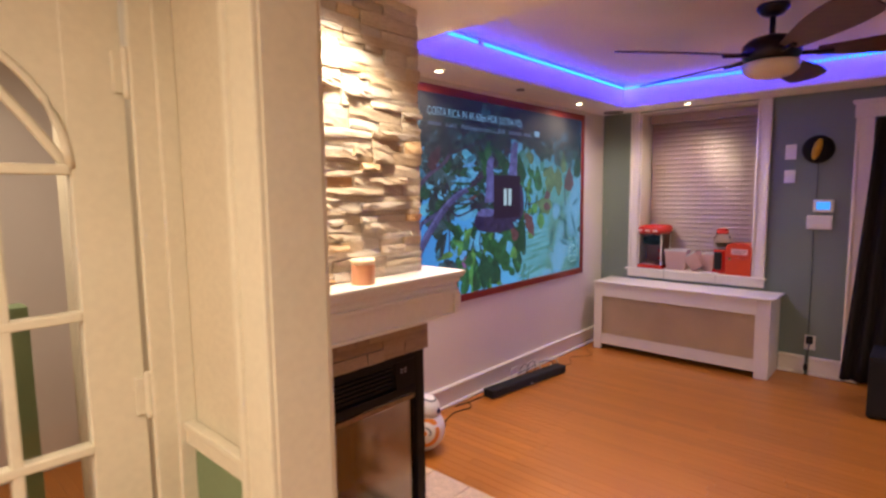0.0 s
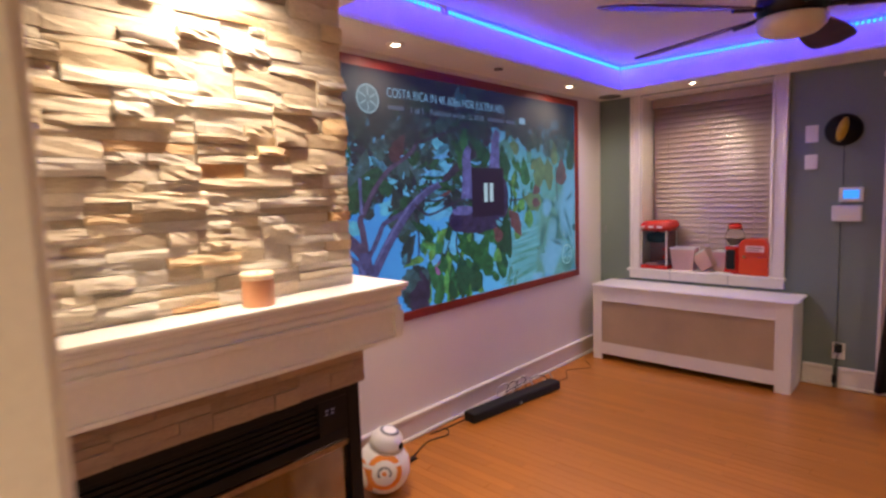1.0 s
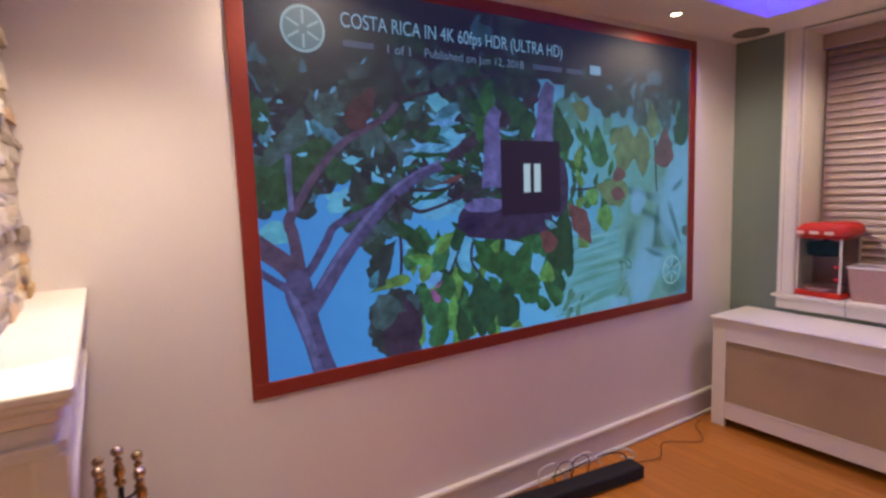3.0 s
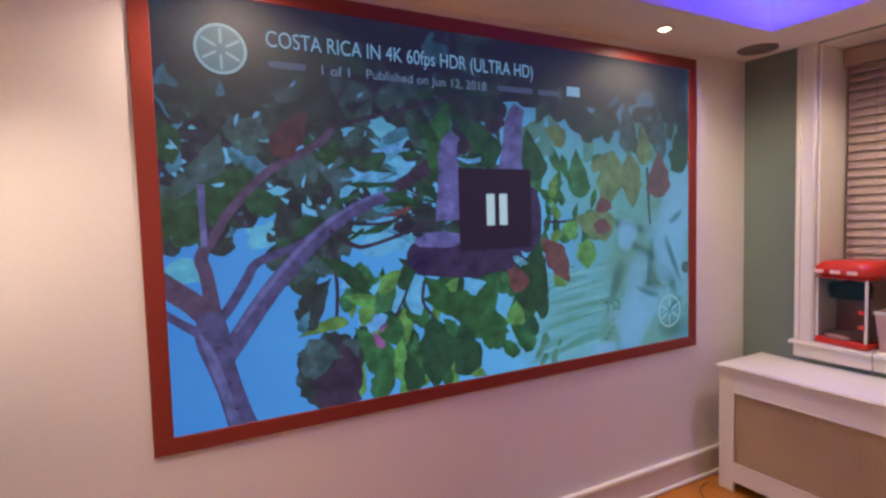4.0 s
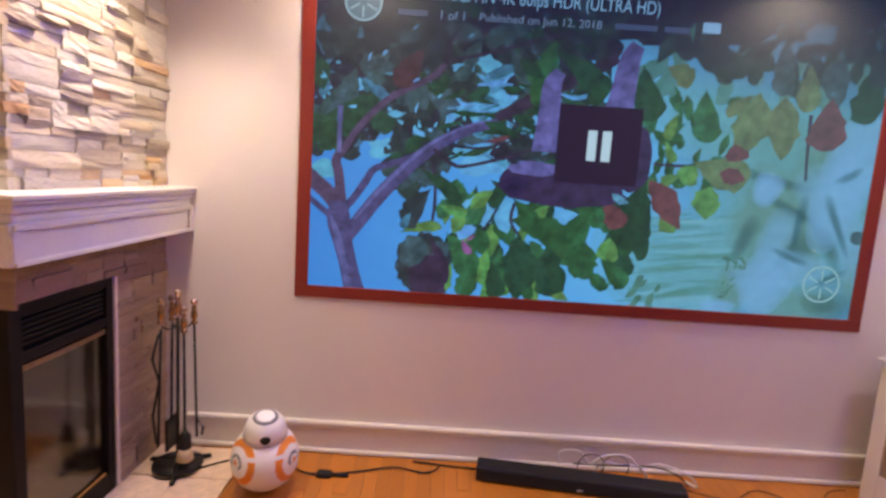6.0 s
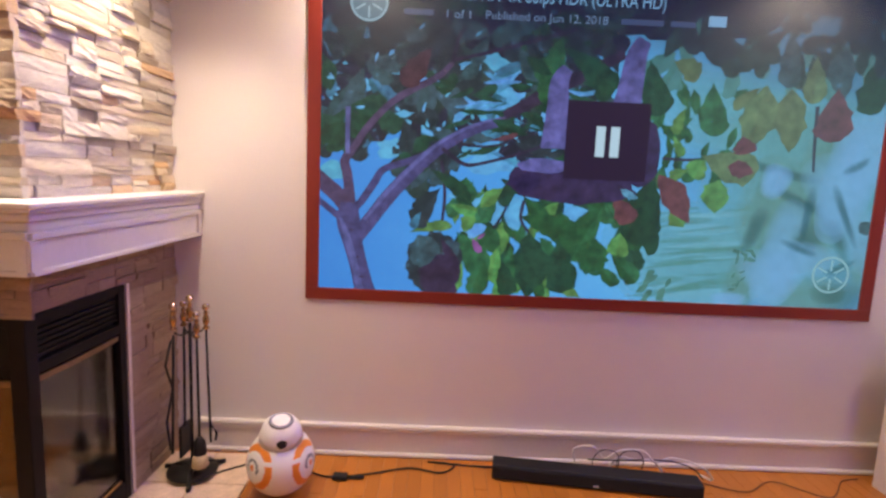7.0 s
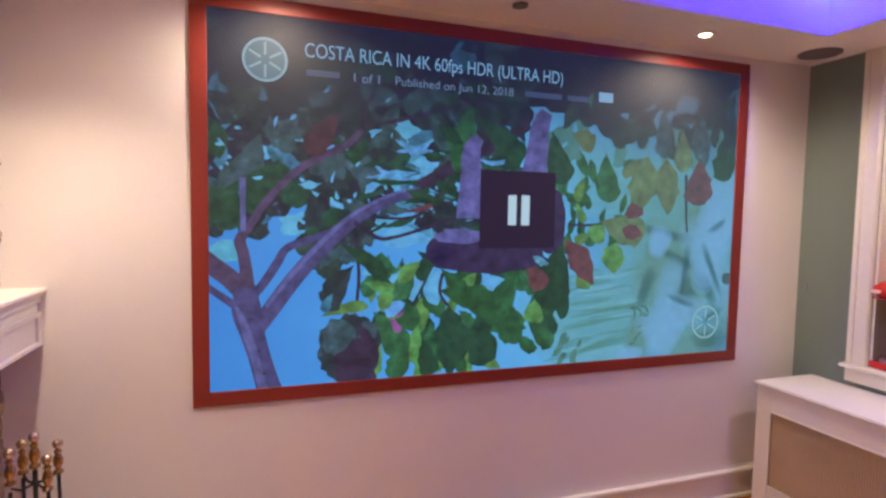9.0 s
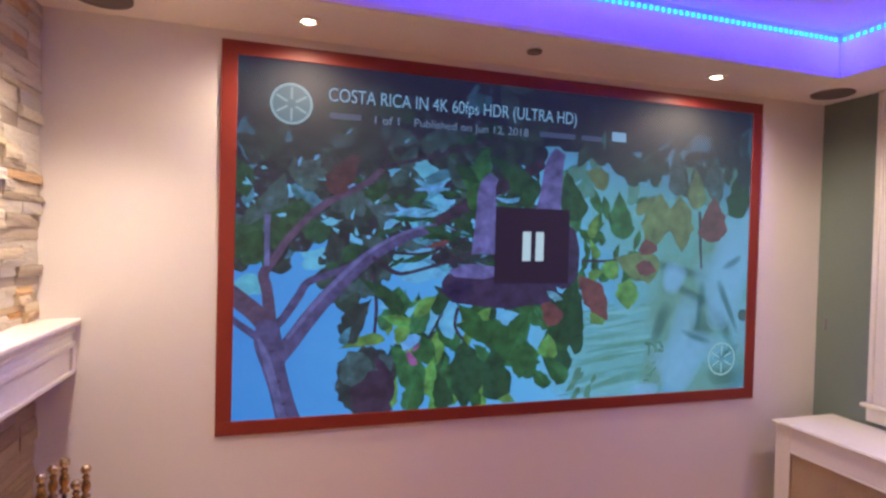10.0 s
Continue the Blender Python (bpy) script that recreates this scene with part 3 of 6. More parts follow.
block("panel_bead", (WEST, WEST + 0.03, nf, nf + 0.0108, 1.012, 1.096), M_TRIM, mantel, bevel=0.002)

candle = thing("pillar_candle", (-1.500, 1.528, 1.193), "peach pillar candle with a pale rim on the mantel", "candle")
bm = bmesh.new()
lathe(bm, [(0.041, 0.0), (0.043, 0.004), (0.043, 0.078), (0.042, 0.083)], steps=40)
part("wax", bm, M_TAN, candle)
bm = bmesh.new()
lathe(bm, [(0.0445, 0.074), (0.0455, 0.088), (0.042, 0.093), (0.036, 0.087), (0.004, 0.085)], steps=40)
part("rim", bm, M_WAXTOP, candle, "pale translucent rim")
bm = bmesh.new()
tube(bm, [(0, 0, 0.083), (0.001, 0, 0.09), (0.003, 0, 0.096)], 0.0012, 6)
part("wick", bm, M_IRON, candle)

# ---- the lit picture ---------------------------------------------------
def srgb(r, g, b):
    return tuple(((c / 255 + 0.055) / 1.055) ** 2.4 if c > 10 else c / 255 / 12.92 for c in (r, g, b))


PIC = 0.67
screen = thing("projection_screen", (0, 0, 0), "wide lit picture of a leafy tree, flat red frame", "screen")
screen.matrix_world = Matrix(((0, 0, 1, WEST), (1, 0, 0, 2.48), (0, 1, 0, 0.735), (0, 0, 0, 1)))
SW, SH, BAR = 2.56, 1.50, 0.058
for dims in ((0, SW, 0, BAR - 0.004, 0, 0.0085), (0, SW, SH - BAR + 0.004, SH, 0, 0.0085), (0, BAR, BAR - 0.004, SH - BAR + 0.004, 0, 0.0085), (SW - BAR, SW, BAR - 0.004, SH - BAR + 0.004, 0, 0.0085)):
    block("frame_bar", dims, M_RED, screen, bevel=0.002)
U0, V0, U1, V1 = BAR - 0.001, BAR - 0.005, SW - BAR + 0.001, SH - BAR + 0.005
OU, OV = 0.065, 0.050                 # picture coordinates start here


def flat(name, faces, material, depth, label=""):
    """A sheet of flat shapes in the picture; faces: lists of (u, v)."""
    verts, polys = [], []
    single = []
    for f in faces:
        single += f if isinstance(f[0], list) else [f]
    base = 0.001 + (depth - 0.003)
    for k, f in enumerate(single):
        start, lift = len(verts), base + 1.0e-6 * (k // 2)
        verts += [(min(max(u + OU, U0), U1), min(max(v + OV, V0), V1), lift) for u, v in f]
        polys.append(list(range(start, len(verts))))
    me = bpy.data.meshes.new(name)
    me.from_pydata(verts, [], polys)
    me.materials.append(material)
    ob = new(name, me)
    ob.parent = screen
    return tagged(ob, label, kind="stuff" if len(faces) > 1 else "")


leaf_rng = random.Random(77)
OBOVATE = [(0.0, 0.02), (0.07, 0.10), (0.16, 0.30), (0.26, 0.50), (0.36, 0.68), (0.46, 0.83), (0.56, 0.94), (0.66, 1.0), (0.76, 1.0), (0.85, 0.93), (0.92, 0.76), (0.97, 0.46), (1.0, 0.0)]
OVAL = [(0.0, 0.02), (0.06, 0.22), (0.14, 0.50), (0.24, 0.76), (0.35, 0.94), (0.46, 1.0), (0.57, 0.96), (0.67, 0.84), (0.76, 0.66), (0.84, 0.46), (0.91, 0.27), (0.96, 0.12), (1.0, 0.0)]


def leaf(u, v, length, width, angle, bend=0.15):
    """Two half blades with a wavy edge on either side of a curved midrib."""
    c, s = math.cos(angle), math.sin(angle)
    side = leaf_rng.choice((OBOVATE, OBOVATE, OVAL))
    fold = leaf_rng.uniform(0.55, 1.0)
    wave = leaf_rng.uniform(0, 6)
    halves = []
    for way, share in ((1, 1.0), (-1, fold)) if leaf_rng.random() < 0.5 else ((1, fold), (-1, 1.0)):
        pts = []
        for a, w in side:
            edge = w * (1 + 0.08 * math.sin(21 * a + wave) + leaf_rng.uniform(-0.13, 0.11))
            pts.append(((a + leaf_rng.uniform(-0.012, 0.012)) * length, way * 0.5 * share * edge * width + bend * length * a * a))
        pts += [(a * length, bend * length * a * a) for a in (0.8, 0.6, 0.4, 0.2, 0.0)]
        halves.append([(u + c * x - s * y, v + s * x + c * y) for x, y in pts])
    return halves


def strip(points):
    """A tapering limb along (u, v, width)."""
    p = smooth_line([(u, v, w) for u, v, w in points], 5)
    out = []
    for k, q in enumerate(p):
        d = p[min(k + 1, len(p) - 1)] - p[max(k - 1, 0)]
        n = Vector((-d.y, d.x)).normalized()
        out.append(((q.x + n.x * q.z / 2, q.y + n.y * q.z / 2), (q.x - n.x * q.z / 2, q.y - n.y * q.z / 2)))
    return [[a for a, _ in out] + [b for _, b in out[::-1]]]


def blob(u, v, ru, rv, seed, n=18, rough=0.18):
    r = random.Random(seed)
    return [(u + ru * k * math.cos(a), v + rv * k * math.sin(a)) for a, k in ((2 * math.pi * i / n, 1 + r.uniform(-rough, rough)) for i in range(n))]


def lit(name, rgb, per_island=0.25, soft=0.0, glint=False):
    """A colour of the picture, mottled at two scales, with a tint of its own on each shape."""
    m = glow(name, (0, 0, 0), PIC, (0.022, 0.022, 0.022), per_island)
    n, link = m.node_tree.nodes, m.node_tree.links
    b = n["Principled BSDF"]
    place, t, ramp = n.new("ShaderNodeTexCoord"), n.new("ShaderNodeTexNoise"), n.new("ShaderNodeValToRGB")
    t.inputs["Scale"].default_value, t.inputs["Detail"].default_value, t.inputs["Roughness"].default_value = 19, 7, 0.62
    c = srgb(*rgb)
    ramp.color_ramp.elements[0].position, ramp.color_ramp.elements[1].position = 0.30, 0.72
    ramp.color_ramp.elements[0].color = (*((0.40 + 0.5 * soft) * x for x in c), 1)
    ramp.color_ramp.elements[1].color = (*(min(1, (1.55 - 0.45 * soft) * x) for x in c), 1)
    if glint:
        top = ramp.color_ramp.elements.new(0.62)
        top.color = (*(1.3 * x for x in c), 1)
        ramp.color_ramp.elements[2].position, ramp.color_ramp.elements[2].color = 0.70, (*(0.5 * x + 0.5 * y for x, y in zip(c, srgb(96, 168, 214))), 1)
    link.new(place.outputs["Object"], t.inputs["Vector"])
    link.new(t.outputs["Fac"], ramp.inputs[0])
    hue, geo, spread = n.new("ShaderNodeHueSaturation"), n.new("ShaderNodeNewGeometry"), n.new("ShaderNodeMapRange")
    spread.inputs["To Min"].default_value, spread.inputs["To Max"].default_value = 0.5 - 0.022 * (per_island > 0), 0.5 + 0.022 * (per_island > 0)
    link.new(geo.outputs["Random Per Island"], spread.inputs["Value"])
    link.new(spread.outputs[0], hue.inputs["Hue"])
    link.new(ramp.outputs[0], hue.inputs["Color"])
    link.new(hue.outputs[0], b.inputs["Emission Color"])
    return m


# sky: blue on one side, pale green-blue on the other
m_sky = lit("picture_sky", (100, 170, 220), 0)
n, link = m_sky.node_tree.nodes, m_sky.node_tree.links
ramp = [x for x in n if x.bl_idname == "ShaderNodeValToRGB"][0]
sep, add = n.new("ShaderNodeSeparateXYZ"), n.new("ShaderNodeMath")
add.operation, add.inputs[2].default_value = "MULTIPLY_ADD", 0.0
wob = [x for x in n if x.bl_idname == "ShaderNodeTexNoise"][0]
wob.inputs["Scale"].default_value = 5
link.new([x for x in n if x.bl_idname == "ShaderNodeTexCoord"][0].outputs["Object"], sep.inputs[0])
add.inputs[1].default_value = 0.30
link.new(wob.outputs["Fac"], add.inputs[0])
div = n.new("ShaderNodeMath")
div.operation, div.inputs[1].default_value = "MULTIPLY_ADD", 0.36
link.new(sep.outputs["X"], div.inputs[0])
link.new(add.outputs[0], div.inputs[2])
while len(ramp.color_ramp.elements) < 5:
    ramp.color_ramp.elements.new(0.5)
for el, (at, c) in zip(ramp.color_ramp.elements, ((0.12, (58, 142, 236)), (0.40, (80, 166, 248)), (0.66, (100, 186, 250)), (0.84, (88, 160, 210)), (1.0, (80, 142, 184)))):
    el.position, el.color = at, (*srgb(*c), 1)
link.new(div.outputs[0], ramp.inputs[0])
flat("picture_sky", [[(-0.1, -0.1), (2.6, -0.1), (2.6, 1.5), (-0.1, 1.5)]], m_sky, 0.0030)

rng = random.Random(21)


def spray(n, u0, u1, v0, v1, length, width, down, spread):
    out = []
    for _ in range(n):
        k = rng.uniform(0.65, 1.25)
        out.append(leaf(rng.uniform(u0, u1), rng.uniform(v0, v1), length * k, width * k, math.radians(down + rng.uniform(-spread, spread)), rng.uniform(-0.25, 0.25)))
    return out


M_DEEP, M_LEAFDARK, M_LEAF, M_LEAFLIGHT = lit("picture_deep_shade", (40, 43, 62), 0.3, 0, True), lit("picture_dark_leaf", (42, 58, 64), 0.35, 0, True), lit("picture_leaf", (48, 104, 66), 0.35), lit("picture_light_leaf", (92, 150, 82), 0.25)
M_TEALLEAF, M_HIGHLIGHT = lit("picture_teal_leaf", (62, 124, 158), 0.35), lit("picture_sky_gap", (98, 182, 250), 0.18, 0.6)
M_BARK, M_BARKDARK, M_BARKLIT = lit("picture_bark", (74, 74, 128), 0.05, 0.1), lit("picture_shaded_bark", (54, 44, 70), 0.15), lit("picture_lit_bark", (96, 102, 164), 0.05, 0.2)
M_RUST, M_CLUMP = lit("picture_red_leaf", (106, 66, 74), 0.10, 0.3), lit("picture_pale_clump", (98, 100, 168), 0.05)
M_SAGE, M_OCHRE, M_OLIVE = lit("picture_sage", (84, 146, 150), 0.18, 0.7), lit("picture_ochre_leaf", (100, 128, 92), 0.18, 0.3), lit("picture_olive_leaf", (46, 70, 66), 0.3, 0, True)
M_BARKMID = lit("picture_brown_bark", (82, 68, 104), 0.05, 0.2)
M_DARKGREEN = lit("picture_shaded_green_leaf", (34, 76, 54), 0.25)
M_PURPLE = lit("picture_dark_clump", (54, 42, 82), 0.15)
M_SLATE = lit("picture_slate_leaf", (58, 88, 98), 0.2, 0, True)


def thin(name, rgb, share):
    """A colour of the picture that covers only in part, for things out of focus."""
    m = lit(name, rgb, 0, 1.0)
    n, link = m.node_tree.nodes, m.node_tree.links
    clear, mx = n.new("ShaderNodeBsdfTransparent"), n.new("ShaderNodeMixShader")
    mx.inputs[0].default_value = share
    link.new(clear.outputs[0], mx.inputs[1])
    link.new(n["Principled BSDF"].outputs[0], mx.inputs[2])
    link.new(mx.outputs[0], n["Material Output"].inputs[0])
    return m


def pad(u, v, ru, rv, degrees, grow=1.0):
    """A broad pad with rounded corners, leaning."""
    c, s = math.cos(radians(degrees)), math.sin(radians(degrees))
    out = []
    for k in range(28):
        a = 2 * math.pi * k / 28
        x, y = ru * grow * math.copysign(abs(math.cos(a)) ** 0.75, math.cos(a)), rv * grow * math.copysign(abs(math.sin(a)) ** 0.75, math.sin(a))
        x *= 1 + 0.18 * y / rv
        out.append((u + c * x - s * y, v + s * x + c * y))
    return out


def soft(name, shapes, material, depth):
    """Pads laid over one another, each a little smaller, so that the edge fades."""
    for k in range(6):
        flat(name, [pad(*s, 1.30 - 0.15 * k) for s in shapes], material, depth + 0.00002 * k)


# soft greenery and pale fronds far behind
soft("far_bank", [(1.66, 0.20, 0.30, 0.20, 4), (2.10, 0.45, 0.36, 0.34, -20), (1.95, 0.80, 0.50, 0.16, -8)], thin("picture_far_green", (108, 174, 186), 0.22), 0.0031)
streaks = [leaf(rng.uniform(1.36, 1.62), rng.uniform(-0.02, 0.40), rng.uniform(0.22, 0.40), rng.uniform(0.012, 0.045), radians(rng.uniform(2, 12)), 0.02) for _ in range(34)]
flat("far_streak", streaks[:22], thin("picture_streak_green", (84, 146, 138), 0.45), 0.0033)
flat("far_streak", streaks[22:], thin("picture_streak_light", (124, 192, 220), 0.45), 0.0034)
M_HAZEGREEN, M_HAZEBLUE = thin("picture_hazy_green", (106, 158, 156), 0.22), thin("picture_hazy_blue", (126, 186, 240), 0.32)
soft("dim_frond", [(2.02, 0.44, 0.15, 0.17, -24), (2.18, 0.36, 0.06, 0.13, 24), (2.44, 0.22, 0.05, 0.12, -8), (2.22, 0.66, 0.10, 0.14, -30), (1.90, 0.10, 0.07, 0.12, -20), (2.20, 0.05, 0.16, 0.07, 0)], M_HAZEGREEN, 0.0035)
soft("frond_shade", [(2.15, 0.28, 0.05, 0.10, -30), (2.28, 0.36, 0.035, 0.14, 30), (1.92, 0.34, 0.03, 0.09, -20), (2.02, 0.60, 0.14, 0.02, -12), (2.10, 0.48, 0.12, 0.02, -24), (2.34, 0.06, 0.10, 0.05, 0)], thin("picture_frond_shadow", (66, 112, 118), 0.12), 0.0037)
soft("blue_frond", [(2.33, 0.60, 0.10, 0.24, -16), (2.05, 0.15, 0.09, 0.13, -22), (1.84, 0.02, 0.06, 0.03, 0), (1.99, 0.56, 0.05, 0.06, -20), (2.47, 0.16, 0.03, 0.07, 0)], M_HAZEBLUE, 0.0039)
soft("pale_frond", [(2.24, 0.53, 0.075, 0.13, 32), (2.06, 0.36, 0.06, 0.10, -28), (2.40, 0.32, 0.06, 0.12, 14), (2.20, 0.22, 0.09, 0.06, -12), (2.42, 0.76, 0.05, 0.13, -18), (1.96, 0.14, 0.05, 0.09, 36)], thin("picture_frond_light", (128, 190, 236), 0.17), 0.0041)
soft("pad_gap", [(2.15, 0.42, 0.018, 0.10, -6), (2.32, 0.42, 0.016, 0.12, 26), (2.13, 0.27, 0.07, 0.014, -20), (2.33, 0.19, 0.06, 0.016, 24), (2.34, 0.64, 0.05, 0.016, 30)], thin("picture_pad_gap", (58, 112, 128), 0.13), 0.00425)
flat("withered_leaf", [blob(2.415, 0.375, 0.030, 0.032, 61, 14, 0.15)], M_SLATE, 0.0043)
flat("sprig_leaf", spray(16, 1.80, 1.92, 0.06, 0.26, 0.045, 0.014, 20, 70) + spray(10, 1.42, 1.56, -0.02, 0.10, 0.06, 0.03, 80, 50), lit("picture_sprig", (78, 132, 122), 0.2, 0.6), 0.0043)


# dark canopy, from the back to the front
GAPS = [(0.19, 0.90, 0.05), (0.45, 0.89, 0.06), (0.61, 1.00, 0.05), (0.69, 0.82, 0.09), (0.38, 0.75, 0.07), (0.80, 0.93, 0.09), (0.93, 0.77, 0.08), (1.12, 0.78, 0.09), (0.29, 0.63, 0.06), (0.33, 0.96, 0.04), (0.03, 0.86, 0.03), (0.38, 1.15, 0.03), (0.48, 1.14, 0.03), (0.04, 0.53, 0.06), (0.73, 0.61, 0.10), (0.61, 0.64, 0.06), (0.47, 0.69, 0.05), (0.58, 0.77, 0.06), (0.75, 0.87, 0.07), (0.71, 1.01, 0.06)]


def floor_of(u):
    """The lower edge of the canopy at u."""
    return 0.64 - 0.06 * math.sin(3.1 * u) + 0.05 * math.sin(11 * u)


def whorls(n, small, large, slim, keep_off=1.0, low=0.0):
    """Clusters of leaves that hang and spread from one twig end, leaving the sky gaps open."""
    out = []
    while n > 0:
        u, v = rng.uniform(-0.05, 1.22), rng.uniform(0.55, 1.40)
        if v < floor_of(u) + low:
            continue
        n -= 1
        turn = rng.uniform(-150, -30)
        for k in range(rng.choice((3, 4, 5))):
            size = rng.uniform(small, large)
            a = radians(turn + rng.uniform(-75, 75))
            mu, mv = u + 0.6 * size * math.cos(a), v + 0.6 * size * math.sin(a)
            if any(math.hypot(mu - gu, mv - gv) < keep_off * r for gu, gv, r in GAPS):
                continue
            out.append(leaf(u, v, size, size * slim * rng.uniform(0.75, 1.15), a, rng.uniform(-0.2, 0.2)))
    return out


flat("canopy_shade", [blob(0.22, 1.18, 0.36, 0.34, 1), blob(0.75, 1.26, 0.46, 0.24, 2), blob(1.15, 1.32, 0.42, 0.18, 6), blob(0.20, 0.86, 0.24, 0.14, 9), blob(1.95, 1.38, 0.70, 0.13, 12), blob(0.62, 1.02, 0.24, 0.10, 13), blob(1.56, 1.27, 0.34, 0.15, 15)], M_DEEP, 0.0044)
flat("canopy_leaf", whorls(34, 0.14, 0.24, 0.5, 0.8), M_LEAFDARK, 0.0045)
flat("sky_gap", [blob(gu + rng.uniform(-0.02, 0.02), gv, 1.1 * r, 0.7 * r, 200 + k, 14, 0.35) for k, (gu, gv, r) in enumerate(GAPS)], M_HIGHLIGHT, 0.0046)
flat("canopy_leaf", whorls(16, 0.11, 0.19, 0.42, 0.5), M_TEALLEAF, 0.00465)
flat("canopy_leaf", whorls(28, 0.13, 0.21, 0.5), M_OLIVE, 0.0047)
flat("canopy_leaf", whorls(26, 0.13, 0.22, 0.5, 1.0, 0.08), M_DEEP, 0.00475)
flat("canopy_leaf", whorls(22, 0.12, 0.20, 0.5), M_SLATE, 0.0048)
flat("canopy_leaf", whorls(11, 0.12, 0.18, 0.52), M_DARKGREEN, 0.00485)
flat("canopy_leaf", whorls(22, 0.08, 0.18, 0.5, 0.9, 0.05), M_LEAFDARK, 0.0049)
flat("sky_fleck", [leaf(rng.uniform(0.0, 1.15), rng.uniform(0.66, 1.16), rng.uniform(0.015, 0.05), rng.uniform(0.008, 0.018), rng.uniform(-3, 3), 0.2) for k in range(40)], M_HIGHLIGHT, 0.00495)
flat("lit_leaf_edge", [leaf(rng.uniform(0.50, 1.10), rng.uniform(0.60, 0.98), rng.uniform(0.09, 0.17), rng.uniform(0.012, 0.034), radians(rng.uniform(-30, 32)), 0.1) for _ in range(26)], lit("picture_lit_edge", (84, 158, 220), 0.3), 0.0050)
flat("shaded_blade", [leaf(rng.uniform(0.50, 1.10), rng.uniform(0.58, 0.96), rng.uniform(0.10, 0.18), rng.uniform(0.014, 0.045), radians(rng.uniform(-30, 32)), 0.1) for _ in range(30)], M_DARKGREEN, 0.0051)

# trunk and limbs
flat("branch", strip([(0.12, 0.36, 0.071), (0.07, 0.42, 0.070), (0.01, 0.47, 0.069), (-0.05, 0.52, 0.068)]), M_BARKMID, 0.0052)
flat("branch", strip([(0.12, 0.30, 0.042), (0.06, 0.34, 0.029), (-0.03, 0.41, 0.024)]), M_BARK, 0.0053)
flat("branch", strip([(0.11, 0.33, 0.036), (0.17, 0.39, 0.033), (0.23, 0.48, 0.034), (0.27, 0.54, 0.030), (0.38, 0.58, 0.029), (0.47, 0.62, 0.027), (0.52, 0.65, 0.023)]), M_BARK, 0.0053)
flat("branch", strip([(0.12, 0.37, 0.067), (0.12, 0.45, 0.046), (0.11, 0.52, 0.043), (0.10, 0.57, 0.041), (0.14, 0.63, 0.031), (0.19, 0.71, 0.030), (0.29, 0.82, 0.029), (0.38, 0.88, 0.029), (0.49, 0.94, 0.027), (0.55, 1.00, 0.021)]), M_BARKMID, 0.0054)
flat("branch", strip([(0.11, 0.60, 0.019), (0.11, 0.69, 0.019), (0.11, 0.80, 0.023)]), M_BARKLIT, 0.0055)
flat("branch", strip([(0.55, 1.00, 0.019), (0.57, 1.10, 0.014), (0.60, 1.15, 0.009)]) + strip([(0.55, 1.01, 0.016), (0.74, 1.06, 0.015), (0.97, 1.13, 0.013), (1.07, 1.16, 0.011)]), M_BARKDARK, 0.0055)
flat("branch", strip([(0.78, 0.79, 0.039), (0.87, 0.84, 0.050), (0.97, 0.90, 0.057), (1.12, 0.98, 0.053), (1.28, 1.07, 0.042)]), M_BARKDARK, 0.0055)
flat("branch", strip([(0.13, 0.20, 0.060), (0.19, 0.28, 0.064), (0.30, 0.43, 0.063), (0.41, 0.55, 0.060), (0.52, 0.65, 0.053), (0.66, 0.73, 0.045), (0.79, 0.77, 0.037)]), M_BARK, 0.0056)
flat("branch_light", strip([(0.19, 0.315, 0.014), (0.29, 0.445, 0.020), (0.40, 0.565, 0.019), (0.51, 0.665, 0.016), (0.65, 0.743, 0.012), (0.77, 0.780, 0.008)]), M_BARKLIT, 0.0057)
flat("branch", strip([(0.21, -0.04, 0.094), (0.17, 0.11, 0.080), (0.14, 0.22, 0.088), (0.12, 0.31, 0.104), (0.12, 0.39, 0.071)]), M_BARK, 0.0057)
flat("branch_light", strip([(0.185, -0.03, 0.034), (0.150, 0.12, 0.030), (0.115, 0.24, 0.030), (0.085, 0.32, 0.010)]), M_BARKLIT, 0.0058)
flat("bark_scar", [blob(0.165, 0.15, 0.007, 0.004, 81, 10, 0.3), blob(0.185, 0.06, 0.010, 0.004, 82, 10, 0.3), blob(0.135, 0.27, 0.012, 0.004, 83, 10, 0.3)], M_BARKDARK, 0.0059)
flat("twig", strip([(0.52, 0.59, 0.012), (0.54, 0.44, 0.014), (0.53, 0.29, 0.012)]) + strip([(0.89, 0.43, 0.015), (0.88, 0.35, 0.013), (0.92, 0.29, 0.010)]) + strip([(0.76, 0.30, 0.010), (0.81, 0.39, 0.010), (0.83, 0.49, 0.010)]) + strip([(1.48, 0.64, 0.012), (1.62, 0.64, 0.012), (1.78, 0.67, 0.009)]) + strip([(2.13, 0.89, 0.017), (2.14, 0.71, 0.014), (2.15, 0.61, 0.010)]), M_BARKDARK, 0.0062)
flat("twig", strip([(0.52, 0.64, 0.018), (0.61, 0.58, 0.017), (0.68, 0.58, 0.014), (0.85, 0.63, 0.013), (0.98, 0.68, 0.010)]) + strip([(0.60, 0.66, 0.012), (0.74, 0.66, 0.010), (0.92, 0.72, 0.008)]), M_BARKDARK, 0.0059)


def placed(rows):
    return [leaf(u, v, length, width, angle, rng.uniform(-0.12, 0.12)) for u, v, length, width, angle in rows]


